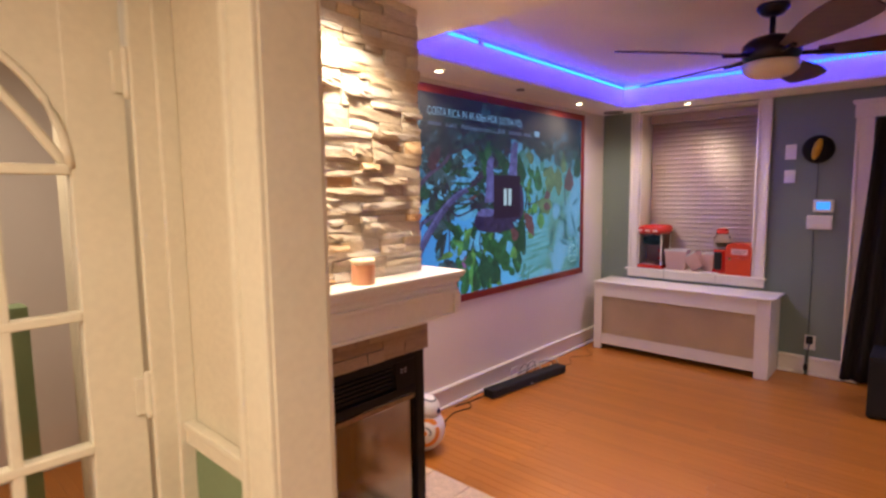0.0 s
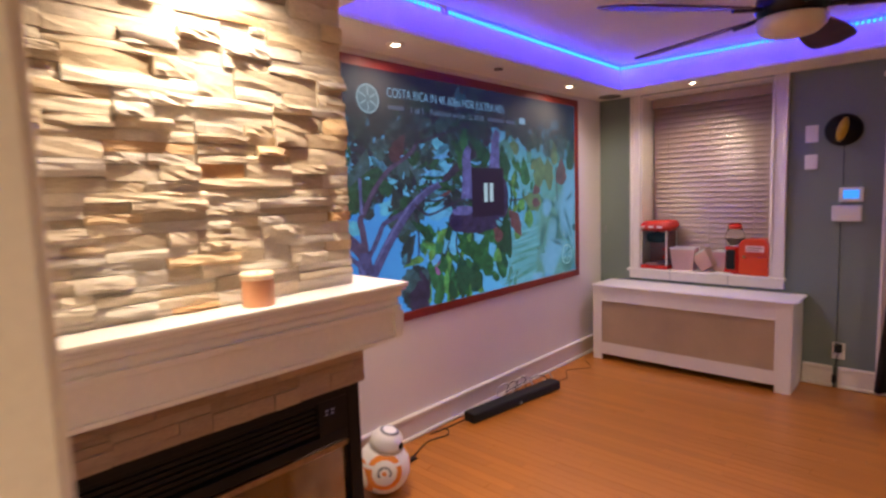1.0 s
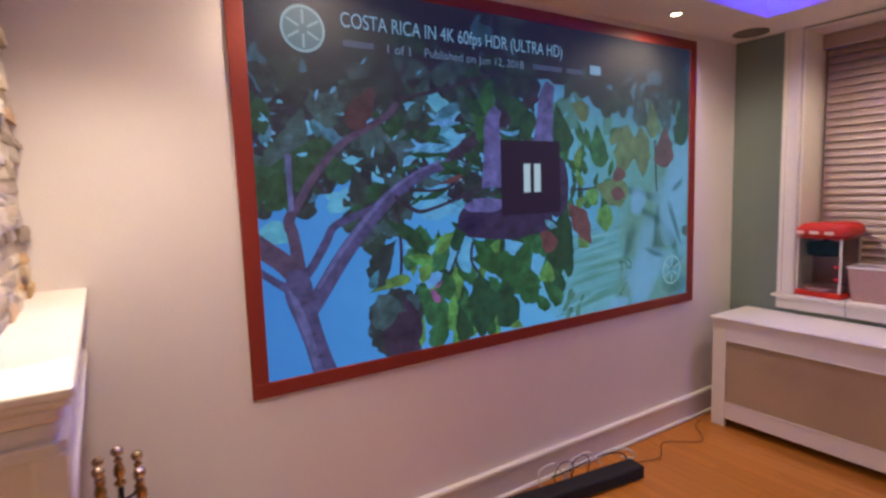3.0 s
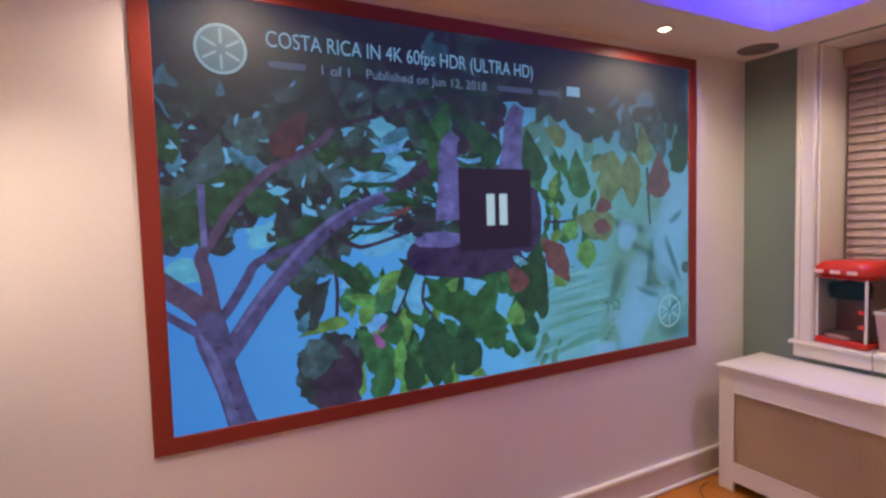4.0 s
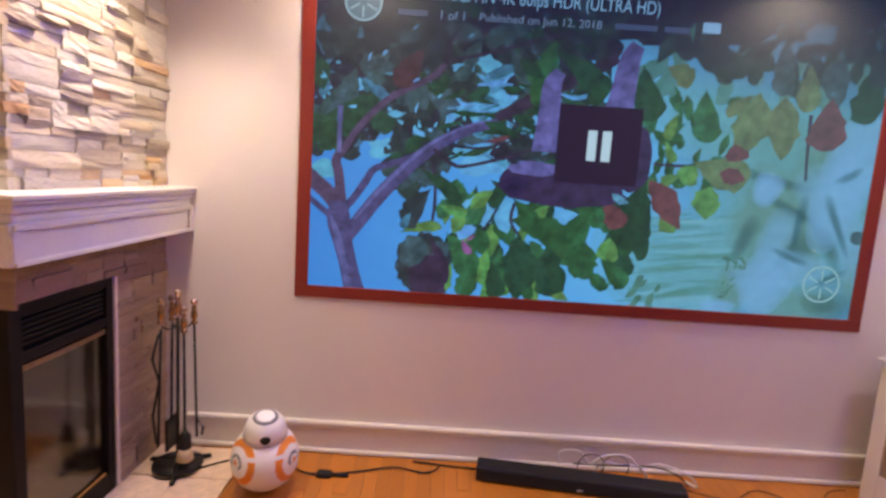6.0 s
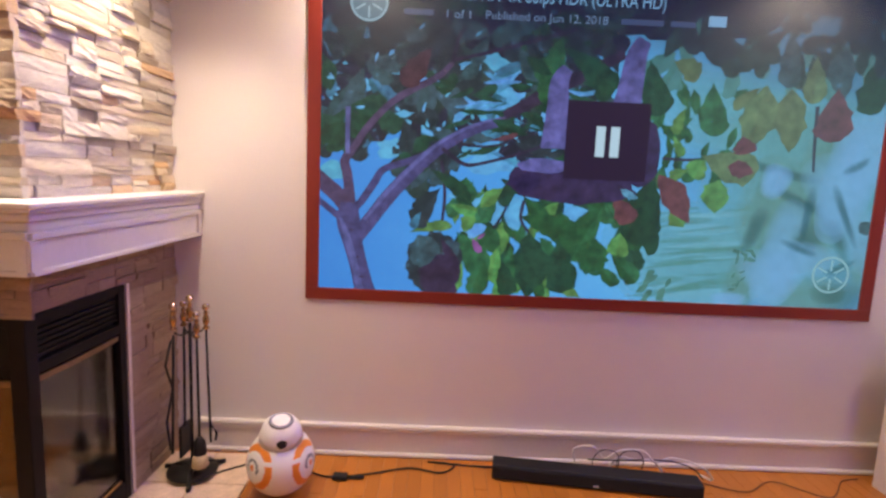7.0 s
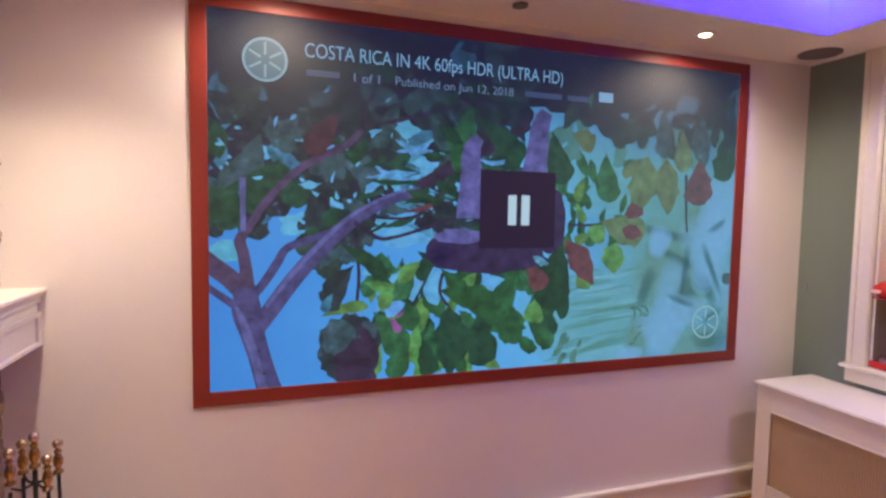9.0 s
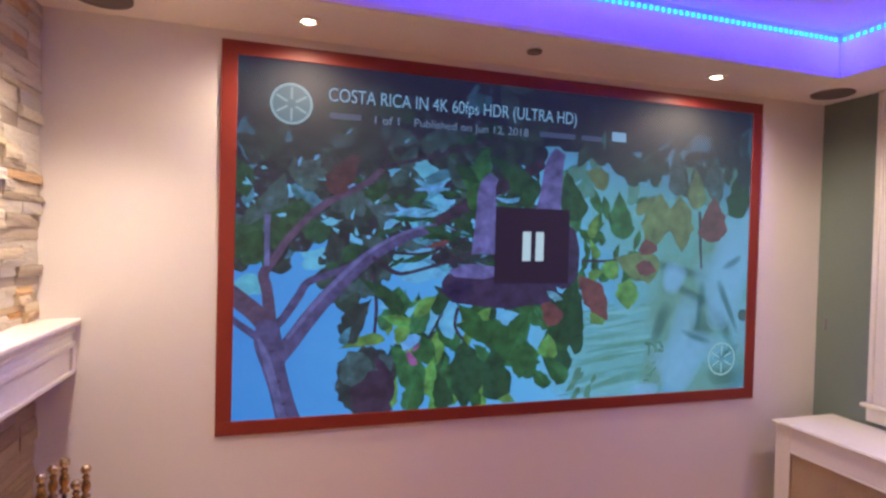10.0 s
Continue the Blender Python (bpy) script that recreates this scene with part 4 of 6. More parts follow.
# hanging leaves below and beside the limbs
flat("hanging_leaf", spray(26, 0.60, 1.42, 0.28, 0.54, 0.16, 0.08, -80, 60), M_DARKGREEN, 0.00600)
flat("hanging_leaf", spray(24, 0.58, 1.12, 0.10, 0.48, 0.15, 0.07, -80, 60), M_LEAFLIGHT, 0.00604)
flat("hanging_leaf", spray(26, 0.60, 1.36, 0.12, 0.50, 0.15, 0.08, -85, 60), M_LEAF, 0.00605)
flat("leaf_gap", [blob(0.74, 0.39, 0.08, 0.06, 401, 14, 0.35), blob(0.67, 0.31, 0.05, 0.05, 402, 14, 0.35), blob(0.86, 0.37, 0.04, 0.06, 403, 14, 0.35), blob(0.94, 0.24, 0.03, 0.03, 404, 12, 0.35), blob(1.12, 0.38, 0.05, 0.03, 405, 12, 0.35), blob(0.60, 0.45, 0.05, 0.03, 406, 12, 0.35)], M_HIGHLIGHT, 0.00607)
flat("hanging_leaf", placed([(0.60, 0.28, 0.23, 0.135, -0.94), (0.73, 0.18, 0.19, 0.117, -1.89), (0.87, 0.36, 0.27, 0.125, -0.17), (1.24, 0.42, 0.28, 0.191, -2.08), (1.21, 0.28, 0.17, 0.159, -1.63), (0.63, 0.52, 0.13, 0.123, -1.78), (0.78, 0.30, 0.15, 0.08, -2.3)]), M_LEAF, 0.0061)
flat("hanging_leaf", placed([(0.63, 0.17, 0.18, 0.095, -1.95), (1.33, 0.31, 0.11, 0.107, -1.77), (0.39, 0.27, 0.19, 0.060, 0.28), (0.70, 0.39, 0.13, 0.073, 0.85), (1.00, 0.19, 0.15, 0.068, -1.40), (1.54, 0.42, 0.10, 0.119, -0.86), (0.67, 0.37, 0.10, 0.072, -2.02), (0.56, 0.40, 0.13, 0.06, -0.3)]), M_LEAFLIGHT, 0.0062)
flat("hanging_leaf", placed([(0.92, 0.29, 0.30, 0.190, -1.58), (1.05, 0.27, 0.25, 0.144, -1.39), (1.46, 0.57, 0.32, 0.190, -1.88), (0.81, 0.16, 0.16, 0.115, -1.50), (0.47, 0.55, 0.23, 0.084, -0.54), (0.73, 0.77, 0.17, 0.059, -0.43), (0.86, 0.50, 0.12, 0.07, -2.4)]), M_DARKGREEN, 0.0063)
flat("dead_leaf", [blob(0.506, 0.13, 0.125, 0.145, 14, 40, 0.10), leaf(0.52, 0.47, 0.20, 0.114, -2.26)], M_LEAFDARK, 0.0065)
flat("dead_leaf_fold", [blob(0.46, 0.18, 0.075, 0.08, 16, 16, 0.25), blob(0.58, 0.20, 0.04, 0.05, 18, 12, 0.3)], M_SLATE, 0.0066)
flat("dead_leaf_fold", [blob(0.53, 0.07, 0.09, 0.10, 17, 22, 0.20), leaf(0.53, 0.26, 0.16, 0.05, -1.2)], M_BARKDARK, 0.0067)
flat("dead_leaf_tip", [leaf(0.44, 0.36, 0.08, 0.05, -2.3)], M_TEALLEAF, 0.0066)
flat("upper_leaf", placed([(1.01, 1.13, 0.21, 0.114, -1.81), (1.67, 0.97, 0.23, 0.128, -1.56), (1.01, 0.71, 0.12, 0.079, 0.23), (0.93, 1.00, 0.16, 0.08, -1.3)]), M_LEAF, 0.0064)
flat("upper_leaf", placed([(1.03, 1.09, 0.28, 0.113, -0.72), (1.39, 1.05, 0.24, 0.132, -1.34), (2.39, 1.15, 0.29, 0.164, -1.57), (1.20, 0.86, 0.10, 0.109, 1.74), (0.86, 1.04, 0.14, 0.06, -0.6)]), M_DARKGREEN, 0.0065)
flat("side_leaf", placed([(1.74, 0.56, 0.15, 0.142, -1.65), (1.67, 0.66, 0.11, 0.115, -2.02), (1.56, 0.86, 0.12, 0.06, -2.0), (1.52, 0.74, 0.10, 0.05, -1.2), (1.60, 0.60, 0.09, 0.06, -2.6)]), M_LEAFLIGHT, 0.0062)
flat("side_leaf", spray(26, 1.45, 1.84, 0.58, 0.98, 0.11, 0.05, -90, 60), M_LEAF, 0.0061)
flat("side_leaf", spray(20, 1.48, 2.45, 1.02, 1.25, 0.18, 0.08, -95, 45), M_SAGE, 0.0063)
flat("side_leaf", spray(26, 1.48, 2.48, 1.10, 1.36, 0.16, 0.07, -90, 60), M_OLIVE, 0.0064)
flat("side_leaf", spray(26, 1.48, 2.48, 1.16, 1.40, 0.16, 0.07, -90, 75), M_LEAFDARK, 0.0065)
flat("side_leaf", placed([(1.65, 0.66, 0.26, 0.162, -0.29), (1.90, 0.97, 0.29, 0.185, -1.75), (2.01, 0.96, 0.27, 0.164, -1.60), (1.49, 1.05, 0.13, 0.101, -0.32), (1.88, 0.96, 0.15, 0.063, -2.45), (2.10, 1.10, 0.20, 0.10, -1.5)]), M_OCHRE, 0.0067)
flat("side_leaf", placed([(2.22, 1.14, 0.22, 0.15, -1.55), (1.98, 1.20, 0.24, 0.10, -1.5)]), M_SLATE, 0.0067)
flat("red_leaf", placed([(1.47, 0.57, 0.26, 0.125, -0.87), (1.28, 0.47, 0.15, 0.107, -0.88), (2.21, 0.97, 0.23, 0.171, -1.49), (1.82, 0.75, 0.08, 0.114, -1.36), (1.77, 0.62, 0.12, 0.080, -0.28), (0.72, 0.68, 0.13, 0.030, 0.25)]), M_RUST, 0.0068)
flat("red_leaf", placed([(0.46, 1.06, 0.20, 0.12, -2.3)]), lit("picture_dull_red_leaf", (78, 50, 62), 0.1), 0.0068)
flat("petal", [leaf(0.67, 0.26, 0.08, 0.035, -1.2), leaf(0.69, 0.25, 0.05, 0.02, 0.5)], lit("picture_petal", (132, 84, 146), 0.2), 0.0069)
# plain shapes in place of the sloth that hangs from the limb
flat("animal_shape", strip([(1.04, 1.00, 0.050), (1.01, 0.94, 0.080), (1.01, 0.83, 0.096), (1.01, 0.66, 0.130)]), M_CLUMP, 0.00655)
flat("animal_shape", strip([(1.36, 1.13, 0.060), (1.33, 1.06, 0.090), (1.31, 0.89, 0.115), (1.28, 0.67, 0.180)]), M_CLUMP, 0.00655)
flat("animal_shape", [blob(1.10, 0.50, 0.28, 0.075, 31, 30, 0.07), blob(0.88, 0.52, 0.07, 0.06, 34, 18, 0.10)], M_PURPLE, 0.0069)
flat("animal_shape", [blob(1.37, 0.66, 0.105, 0.15, 32, 22, 0.07)], M_PURPLE, 0.0069)
flat("animal_shape", [blob(0.97, 0.585, 0.12, 0.030, 33, 18, 0.12)], M_CLUMP, 0.0070)
flat("bright_leaf", [leaf(1.31, 0.50, 0.09, 0.035, -0.6)], lit("picture_bright_blue", (92, 160, 196), 0.1), 0.0071)

# soft veil of light over the whole picture, stronger towards the far bank
m_veil = bpy.data.materials.new("picture_veil")
m_veil.use_nodes = True
n, link = m_veil.node_tree.nodes, m_veil.node_tree.links
veil = n["Principled BSDF"]
veil.inputs["Base Color"].default_value, veil.inputs["Roughness"].default_value = (0.022, 0.022, 0.022, 1), 0.6
veil.inputs["Specular IOR Level"].default_value, veil.inputs["Emission Strength"].default_value = 0.1, PIC
place, sep, tint = n.new("ShaderNodeTexCoord"), n.new("ShaderNodeSeparateXYZ"), n.new("ShaderNodeValToRGB")
cover_map = n.new("ShaderNodeMapRange")
cover_map.interpolation_type = "SMOOTHSTEP"
for key, value in (("From Min", 1.3), ("From Max", 2.2), ("To Min", 0.05), ("To Max", 0.15)):
    cover_map.inputs[key].default_value = value
tint.color_ramp.elements[0].position, tint.color_ramp.elements[0].color = 0.3, (*srgb(74, 88, 128), 1)
tint.color_ramp.elements[1].position, tint.color_ramp.elements[1].color = 0.85, (*srgb(108, 160, 172), 1)
scale = n.new("ShaderNodeMath")
scale.operation, scale.inputs[1].default_value = "MULTIPLY", 0.4
link.new(place.outputs["Object"], sep.inputs[0])
link.new(sep.outputs["X"], cover_map.inputs["Value"])
link.new(sep.outputs["X"], scale.inputs[0])
link.new(scale.outputs[0], tint.inputs[0])
link.new(tint.outputs[0], veil.inputs["Emission Color"])
clear, mx = n.new("ShaderNodeBsdfTransparent"), n.new("ShaderNodeMixShader")
link.new(cover_map.outputs[0], mx.inputs[0])
link.new(clear.outputs[0], mx.inputs[1])
link.new(veil.outputs[0], mx.inputs[2])
link.new(mx.outputs[0], n["Material Output"].inputs[0])
flat("veil", [[(-0.1, -0.1), (2.6, -0.1), (2.6, 1.5), (-0.1, 1.5)]], m_veil, 0.0072)

# darkened band behind the title
m_scrim = bpy.data.materials.new("picture_title_shade")
m_scrim.use_nodes = True
n, link = m_scrim.node_tree.nodes, m_scrim.node_tree.links
n.remove(n["Principled BSDF"])
em, tr, mx = n.new("ShaderNodeBsdfPrincipled"), n.new("ShaderNodeBsdfTransparent"), n.new("ShaderNodeMixShader")
em.inputs["Base Color"].default_value, em.inputs["Roughness"].default_value = (0.022, 0.022, 0.022, 1), 0.6
em.inputs["Specular IOR Level"].default_value = 0.1
em.inputs["Emission Color"].default_value, em.inputs["Emission Strength"].default_value = (*srgb(32, 35, 66), 1), PIC
place, sep, rng_node = n.new("ShaderNodeTexCoord"), n.new("ShaderNodeSeparateXYZ"), n.new("ShaderNodeMapRange")
rng_node.interpolation_type = "SMOOTHSTEP"
rng_node.inputs["From Min"].default_value, rng_node.inputs["From Max"].default_value = 0.90, 1.38
rng_node.inputs["To Min"].default_value, rng_node.inputs["To Max"].default_value = 0.0, 0.74
link.new(place.outputs["Object"], sep.inputs[0])
link.new(sep.outputs["Y"], rng_node.inputs["Value"])
link.new(rng_node.outputs[0], mx.inputs[0])
link.new(tr.outputs[0], mx.inputs[1])
link.new(em.outputs[0], mx.inputs[2])
link.new(mx.outputs[0], n["Material Output"].inputs[0])
flat("title_shade", [[(-0.1, 0.78), (2.6, 0.78), (2.6, 1.5), (-0.1, 1.5)]], m_scrim, 0.0074)

M_BARTEXT = glow("picture_dim_bar", srgb(62, 80, 118), PIC)
M_TITLE, M_DIM = glow("picture_title_letter", srgb(122, 172, 216), PIC), glow("picture_small_letter", srgb(106, 134, 174), PIC)


def lettering(name, text, material, u, v, width, height, depth):
    """Flat letters in the built-in face, fitted to a width and height."""
    curve = bpy.data.curves.new(name, "FONT")
    curve.body, curve.size = text, 1.0
    temp = new("lettering", curve)
    bpy.context.view_layer.update()
    me = bpy.data.meshes.new_from_object(temp.evaluated_get(bpy.context.evaluated_depsgraph_get()))
    bpy.data.objects.remove(temp)
    xs, ys = [p.co.x for p in me.vertices], [p.co.y for p in me.vertices]
    x0, y0 = min(xs), min(ys)
    sx, sy = width / (max(xs) - x0), height / (max(ys) - y0)
    for p in me.vertices:
        p.co = ((p.co.x - x0) * sx + u + OU, (p.co.y - y0) * sy + v + OV, 0.001 + (depth - 0.003))
    me.materials.clear()
    me.materials.append(material)
    me.name = name
    ob = new(name, me)
    ob.parent = screen
    return tagged(ob, kind="stuff")


lettering("title", "COSTA RICA IN 4K 60fps HDR (ULTRA HD)", M_TITLE, 0.331, 1.238, 1.102, 0.070, 0.0080)
lettering("subtitle", "1 of 1", M_DIM, 0.516, 1.180, 0.100, 0.034, 0.0080)
lettering("subtitle", "Published on Jun 12, 2018", M_DIM, 0.680, 1.172, 0.515, 0.044, 0.0080)
for u0, u1 in ((0.335, 0.46), (1.25, 1.43), (1.46, 1.565)):
    flat("subtitle_bar", [[(u0, 1.187), (u1, 1.187), (u1, 1.210), (u0, 1.210)]], M_BARTEXT, 0.0080)
flat("badge", [[(1.620, 1.195), (1.695, 1.195), (1.695, 1.238), (1.620, 1.238)]], M_TITLE, 0.0080)


def wheel(u, v, r, material, disc, depth):
    if disc:
        flat("emblem_disc", [[(u + r * math.cos(a), v + r * math.sin(a)) for a in (2 * math.pi * k / 40 for k in range(40))]], disc, depth)
    ring = []
    for k in range(40):
        a, b = 2 * math.pi * k / 40, 2 * math.pi * (k + 1) / 40
        ring.append([(u + q * math.cos(t), v + q * math.sin(t)) for q, t in ((r, a), (r, b), (0.88 * r, b), (0.88 * r, a))])
    spokes = [[(u + x * math.cos(a) - y * math.sin(a), v + x * math.sin(a) + y * math.cos(a)) for x, y in ((0.22 * r, -0.05 * r), (0.8 * r, -0.05 * r), (0.8 * r, 0.05 * r), (0.22 * r, 0.05 * r))] for a in (0.5, 1.57, 2.64, 3.67, 4.71, 5.76)]
    flat("emblem", ring + spokes, material, depth + 0.0003)


wheel(0.190, 1.230, 0.080, glow("picture_emblem_line", srgb(128, 172, 196), PIC), glow("picture_emblem_disc", srgb(78, 116, 138), PIC), 0.0080)
wheel(2.289, 0.158, 0.084, glow("picture_emblem_faint", srgb(140, 188, 200), PIC), None, 0.0080)
flat("pause_panel", [[(1.052, 0.535), (1.412, 0.535), (1.412, 0.868), (1.052, 0.868)]], glow("picture_pause_panel", srgb(40, 30, 56), PIC), 0.0084)
flat("pause_bar", [[(1.183, 0.634), (1.223, 0.634), (1.223, 0.764), (1.183, 0.764)], [(1.246, 0.634), (1.286, 0.634), (1.286, 0.764), (1.246, 0.764)]], glow("picture_pause_bar", srgb(190, 222, 240), PIC), 0.0088)

# ---- ceiling fittings --------------------------------------------------
def downlight(x, y):
    ob = thing("downlight", (x, y, SOFFIT), "small round recessed downlight, lit warm white", "light", "downlights in the ceiling border")
    bm = bmesh.new()
    lathe(bm, [(0.023, -0.001), (0.027, -0.006), (0.044, -0.005), (0.047, -0.001), (0.047, 0.0)], steps=32)
    part("trim_ring", bm, M_TRIM, ob)
    bm = bmesh.new()
    lathe(bm, [(0.024, -0.004), (0.020, -0.007), (0.009, -0.009)], steps=28)
    part("lens", bm, M_LENS, ob, "glowing frosted lens")
    return ob


# the four added lamps get a fixture as well, all out of view
for x, y, k, beam in SPOT_PLACES:
    downlight(x, y)


def grille_disc(name, x, y, r, label, category):
    ob = thing(name, (x, y, SOFFIT), label, category)
    bm = bmesh.new()
    lathe(bm, [(r * 0.93, -0.004), (r * 0.97, -0.008), (r, -0.006), (r, 0.0)], steps=40)
    part("rim", bm, M_SPEAKER, ob)
    bm = bmesh.new()
    lathe(bm, [(r * 0.94, -0.003), (r * 0.5, -0.005), (0.004, -0.006)], steps=40)
    part("grille", bm, M_SPEAKER, ob)


grille_disc("ceiling_speaker", -2.268, 5.280, 0.092, "round dark grey ceiling speaker grille", "speaker")
grille_disc("ceiling_speaker", -2.285, 2.130, 0.092, "round dark grey ceiling speaker grille", "speaker")
grille_disc("ceiling_sensor", -2.249, 3.665, 0.030, "tiny round dark sensor in the ceiling", "sensor")

led = thing("led_strip", (0, 0, 0), "strip of glowing blue LEDs along the ceiling tray", "light strip")
block("tape", (TRAY_X0, TRAY_X0 + 0.002, TRAY_Y0, TRAY_Y1 - 0.005, 2.434, 2.444), M_WHITEPLASTIC, led, bevel=0)
block("tape", (TRAY_X0 + 0.005, TRAY_X1, TRAY_Y1 - 0.002, TRAY_Y1, 2.434, 2.444), M_WHITEPLASTIC, led, bevel=0)
block("connector", (TRAY_X0, TRAY_X0 + 0.012, 2.975, 3.010, 2.425, 2.452), M_WHITEPLASTIC, led, "small white strip connector")
bm = bmesh.new()
box(bm, -0.004, 0.004, -0.007, 0.007, -0.009, 0.009, 0.002)
bead_x = mesh_of("diode", bm, M_LED)
bm = bmesh.new()
box(bm, -0.007, 0.007, -0.004, 0.004, -0.009, 0.009, 0.002)
bead_y = mesh_of("diode", bm, M_LED)
y = TRAY_Y0 + 0.02
while y < TRAY_Y1 - 0.01:
    if not 2.97 < y < 3.015:
        ob = new("diode", bead_x)
        ob.parent, ob.location = led, (TRAY_X0 + 0.005, y, 2.439)
    y += 0.0285
x = TRAY_X0 + 0.02
while x < TRAY_X1 - 0.01:
    ob = new("diode", bead_y)
    ob.parent, ob.location = led, (x, TRAY_Y1 - 0.005, 2.439)
    x += 0.0285

fan = thing("ceiling_fan", (-0.63, 3.58, CEILING), "dark ceiling fan with five walnut blades and frosted light bowl", "ceiling fan")
bm = bmesh.new()
lathe(bm, [(0.075, 0.0), (0.078, -0.02), (0.05, -0.05), (0.02, -0.06)], steps=32)
part("canopy", bm, M_FANBODY, fan)
bm = bmesh.new()
lathe(bm, [(0.0145, -0.05), (0.0145, -0.17)], steps=16)
part("downrod", bm, M_FANBODY, fan)
bm = bmesh.new()
lathe(bm, [(0.03, -0.15), (0.10, -0.17), (0.135, -0.20), (0.14, -0.25), (0.12, -0.285), (0.10, -0.295)], steps=40)
part("motor", bm, M_FANBODY, fan, "dark bronze motor housing")
bm = bmesh.new()
lathe(bm, [(0.132, -0.292), (0.137, -0.30), (0.128, -0.332), (0.098, -0.358), (0.05, -0.370), (0.005, -0.373)], steps=40)
part("light_bowl", bm, M_DOME, fan, "frosted cream glass bowl")
for k in range(5):
    a = math.radians(14 + 72 * k)
    m = Matrix.Rotation(a, 4, "Z") @ Matrix.Rotation(radians(-13), 4, "X")
    bm = bmesh.new()
    rows = []
    for i in range(17):
        t = i / 16
        r = 0.20 + 0.66 * t
        half = 0.5 * (0.07 + 0.135 * math.sin(math.pi * min(1, t * 0.62 + 0.05)) ** 1.2) * (1 if t < 0.86 else math.sqrt(max(0.02, 1 - ((t - 0.86) / 0.14) ** 2)))
        rows.append([bm.verts.new((m @ Vector((r, s * half, h))) + Vector((0, 0, -0.255))) for s, h in ((-1, 0.004), (1, 0.004), (1, -0.004), (-1, -0.004))])
    for p, q in zip(rows, rows[1:]):
        for i in range(4):
            bm.faces.new((p[i], p[(i + 1) % 4], q[(i + 1) % 4], q[i]))
    bm.faces.new(rows[0])
    bm.faces.new(rows[-1][::-1])
    part("blade", bm, M_BLADE, fan)
    bm = bmesh.new()
    tube(bm, [m @ Vector((0.11, 0, 0.0)) + Vector((0, 0, -0.255)), m @ Vector((0.18, 0, -0.004)) + Vector((0, 0, -0.255)), m @ Vector((0.27, 0, -0.008)) + Vector((0, 0, -0.255))], 0.012, 8)
    part("blade_iron", bm, M_FANBODY, fan)

# ---- on the window sill ------------------------------------------------
SILL = 0.7705
pop = thing("popcorn_machine", (-1.955, NORTH + 0.085, SILL), "small red tabletop popcorn machine with clear sides", "popcorn machine", turn=-6)
block("base", (-0.135, 0.135, -0.10, 0.10, 0.0, 0.035), M_REDPLASTIC, pop, bevel=0.008)
for x in (-0.125, 0.125):
    for y in (-0.09, 0.09):
        block("corner_post", (x - 0.005, x + 0.005, y - 0.005, y + 0.005, 0.035, 0.338), M_MAROON if x < 0 else M_WHITEPLASTIC, pop, bevel=0.001)
block("top_plate", (-0.13, 0.13, -0.10, 0.10, 0.332, 0.338), M_REDPLASTIC, pop, bevel=0.001)
block("back_panel", (-0.119, 0.119, 0.082, 0.09, 0.035, 0.335), M_MAROON, pop, bevel=0)
block("front_pane", (-0.119, 0.119, -0.092, -0.088, 0.035, 0.335), M_CLEAR, pop, bevel=0)
block("side_pane", (-0.128, -0.124, -0.084, 0.082, 0.035, 0.335), M_CLEAR, pop, bevel=0)
block("side_pane", (0.124, 0.128, -0.084, 0.082, 0.035, 0.335), M_CLEAR, pop, bevel=0)
bm = bmesh.new()
lathe(bm, [(0.05, 0.225), (0.085, 0.235), (0.090, 0.285), (0.080, 0.305), (0.015, 0.315), (0.012, 0.335)], steps=28)
part("kettle", bm, M_BLACK, pop, "dark hanging kettle")
bm = bmesh.new()
lathe(bm, [(0.112, 0.036), (0.105, 0.050), (0.05, 0.062), (0.01, 0.066)], steps=24)
part("heap", bm, M_MAROON, pop, "dull red tray in the machine")
bm = bmesh.new()
bmesh.ops.create_uvsphere(bm, u_segments=36, v_segments=20, radius=1.0)
for v in bm.verts:
    x, y, z = v.co
    q = (abs(x) ** 5 + abs(y) ** 5) ** 0.2 / max(math.hypot(x, y), 1e-6) if math.hypot(x, y) > 1e-6 else 1.0
    flare = (1 - z * z) ** 0.12 if abs(z) < 1 else 0
    r = math.hypot(x, y)
    k = min(r ** 0.45 / r / max(q, 1e-6), 40) if r > 1e-6 else 0
    v.co = (0.015 + 0.150 * x * k, 0.112 * y * k, 0.374 + (0.042 if z < 0 else 0.052 + 0.018 * x) * z)
for f in bm.faces:
    f.smooth = True
part("canopy", bm, M_REDPLASTIC, pop, "domed red canopy")
for k in range(3):
    block("canopy_mark", (-0.105 + 0.078 * k, -0.060 + 0.078 * k, -0.116, -0.111, 0.358, 0.374), M_PINKCARD, pop, "pale scroll mark", bevel=0.001)
for z in (0.10, 0.17):
    for x in (-0.132, 0.100):
        block("knob", (x, x + 0.022, -0.106, -0.093, z, z + 0.02), M_REDPLASTIC, pop, bevel=0.004)

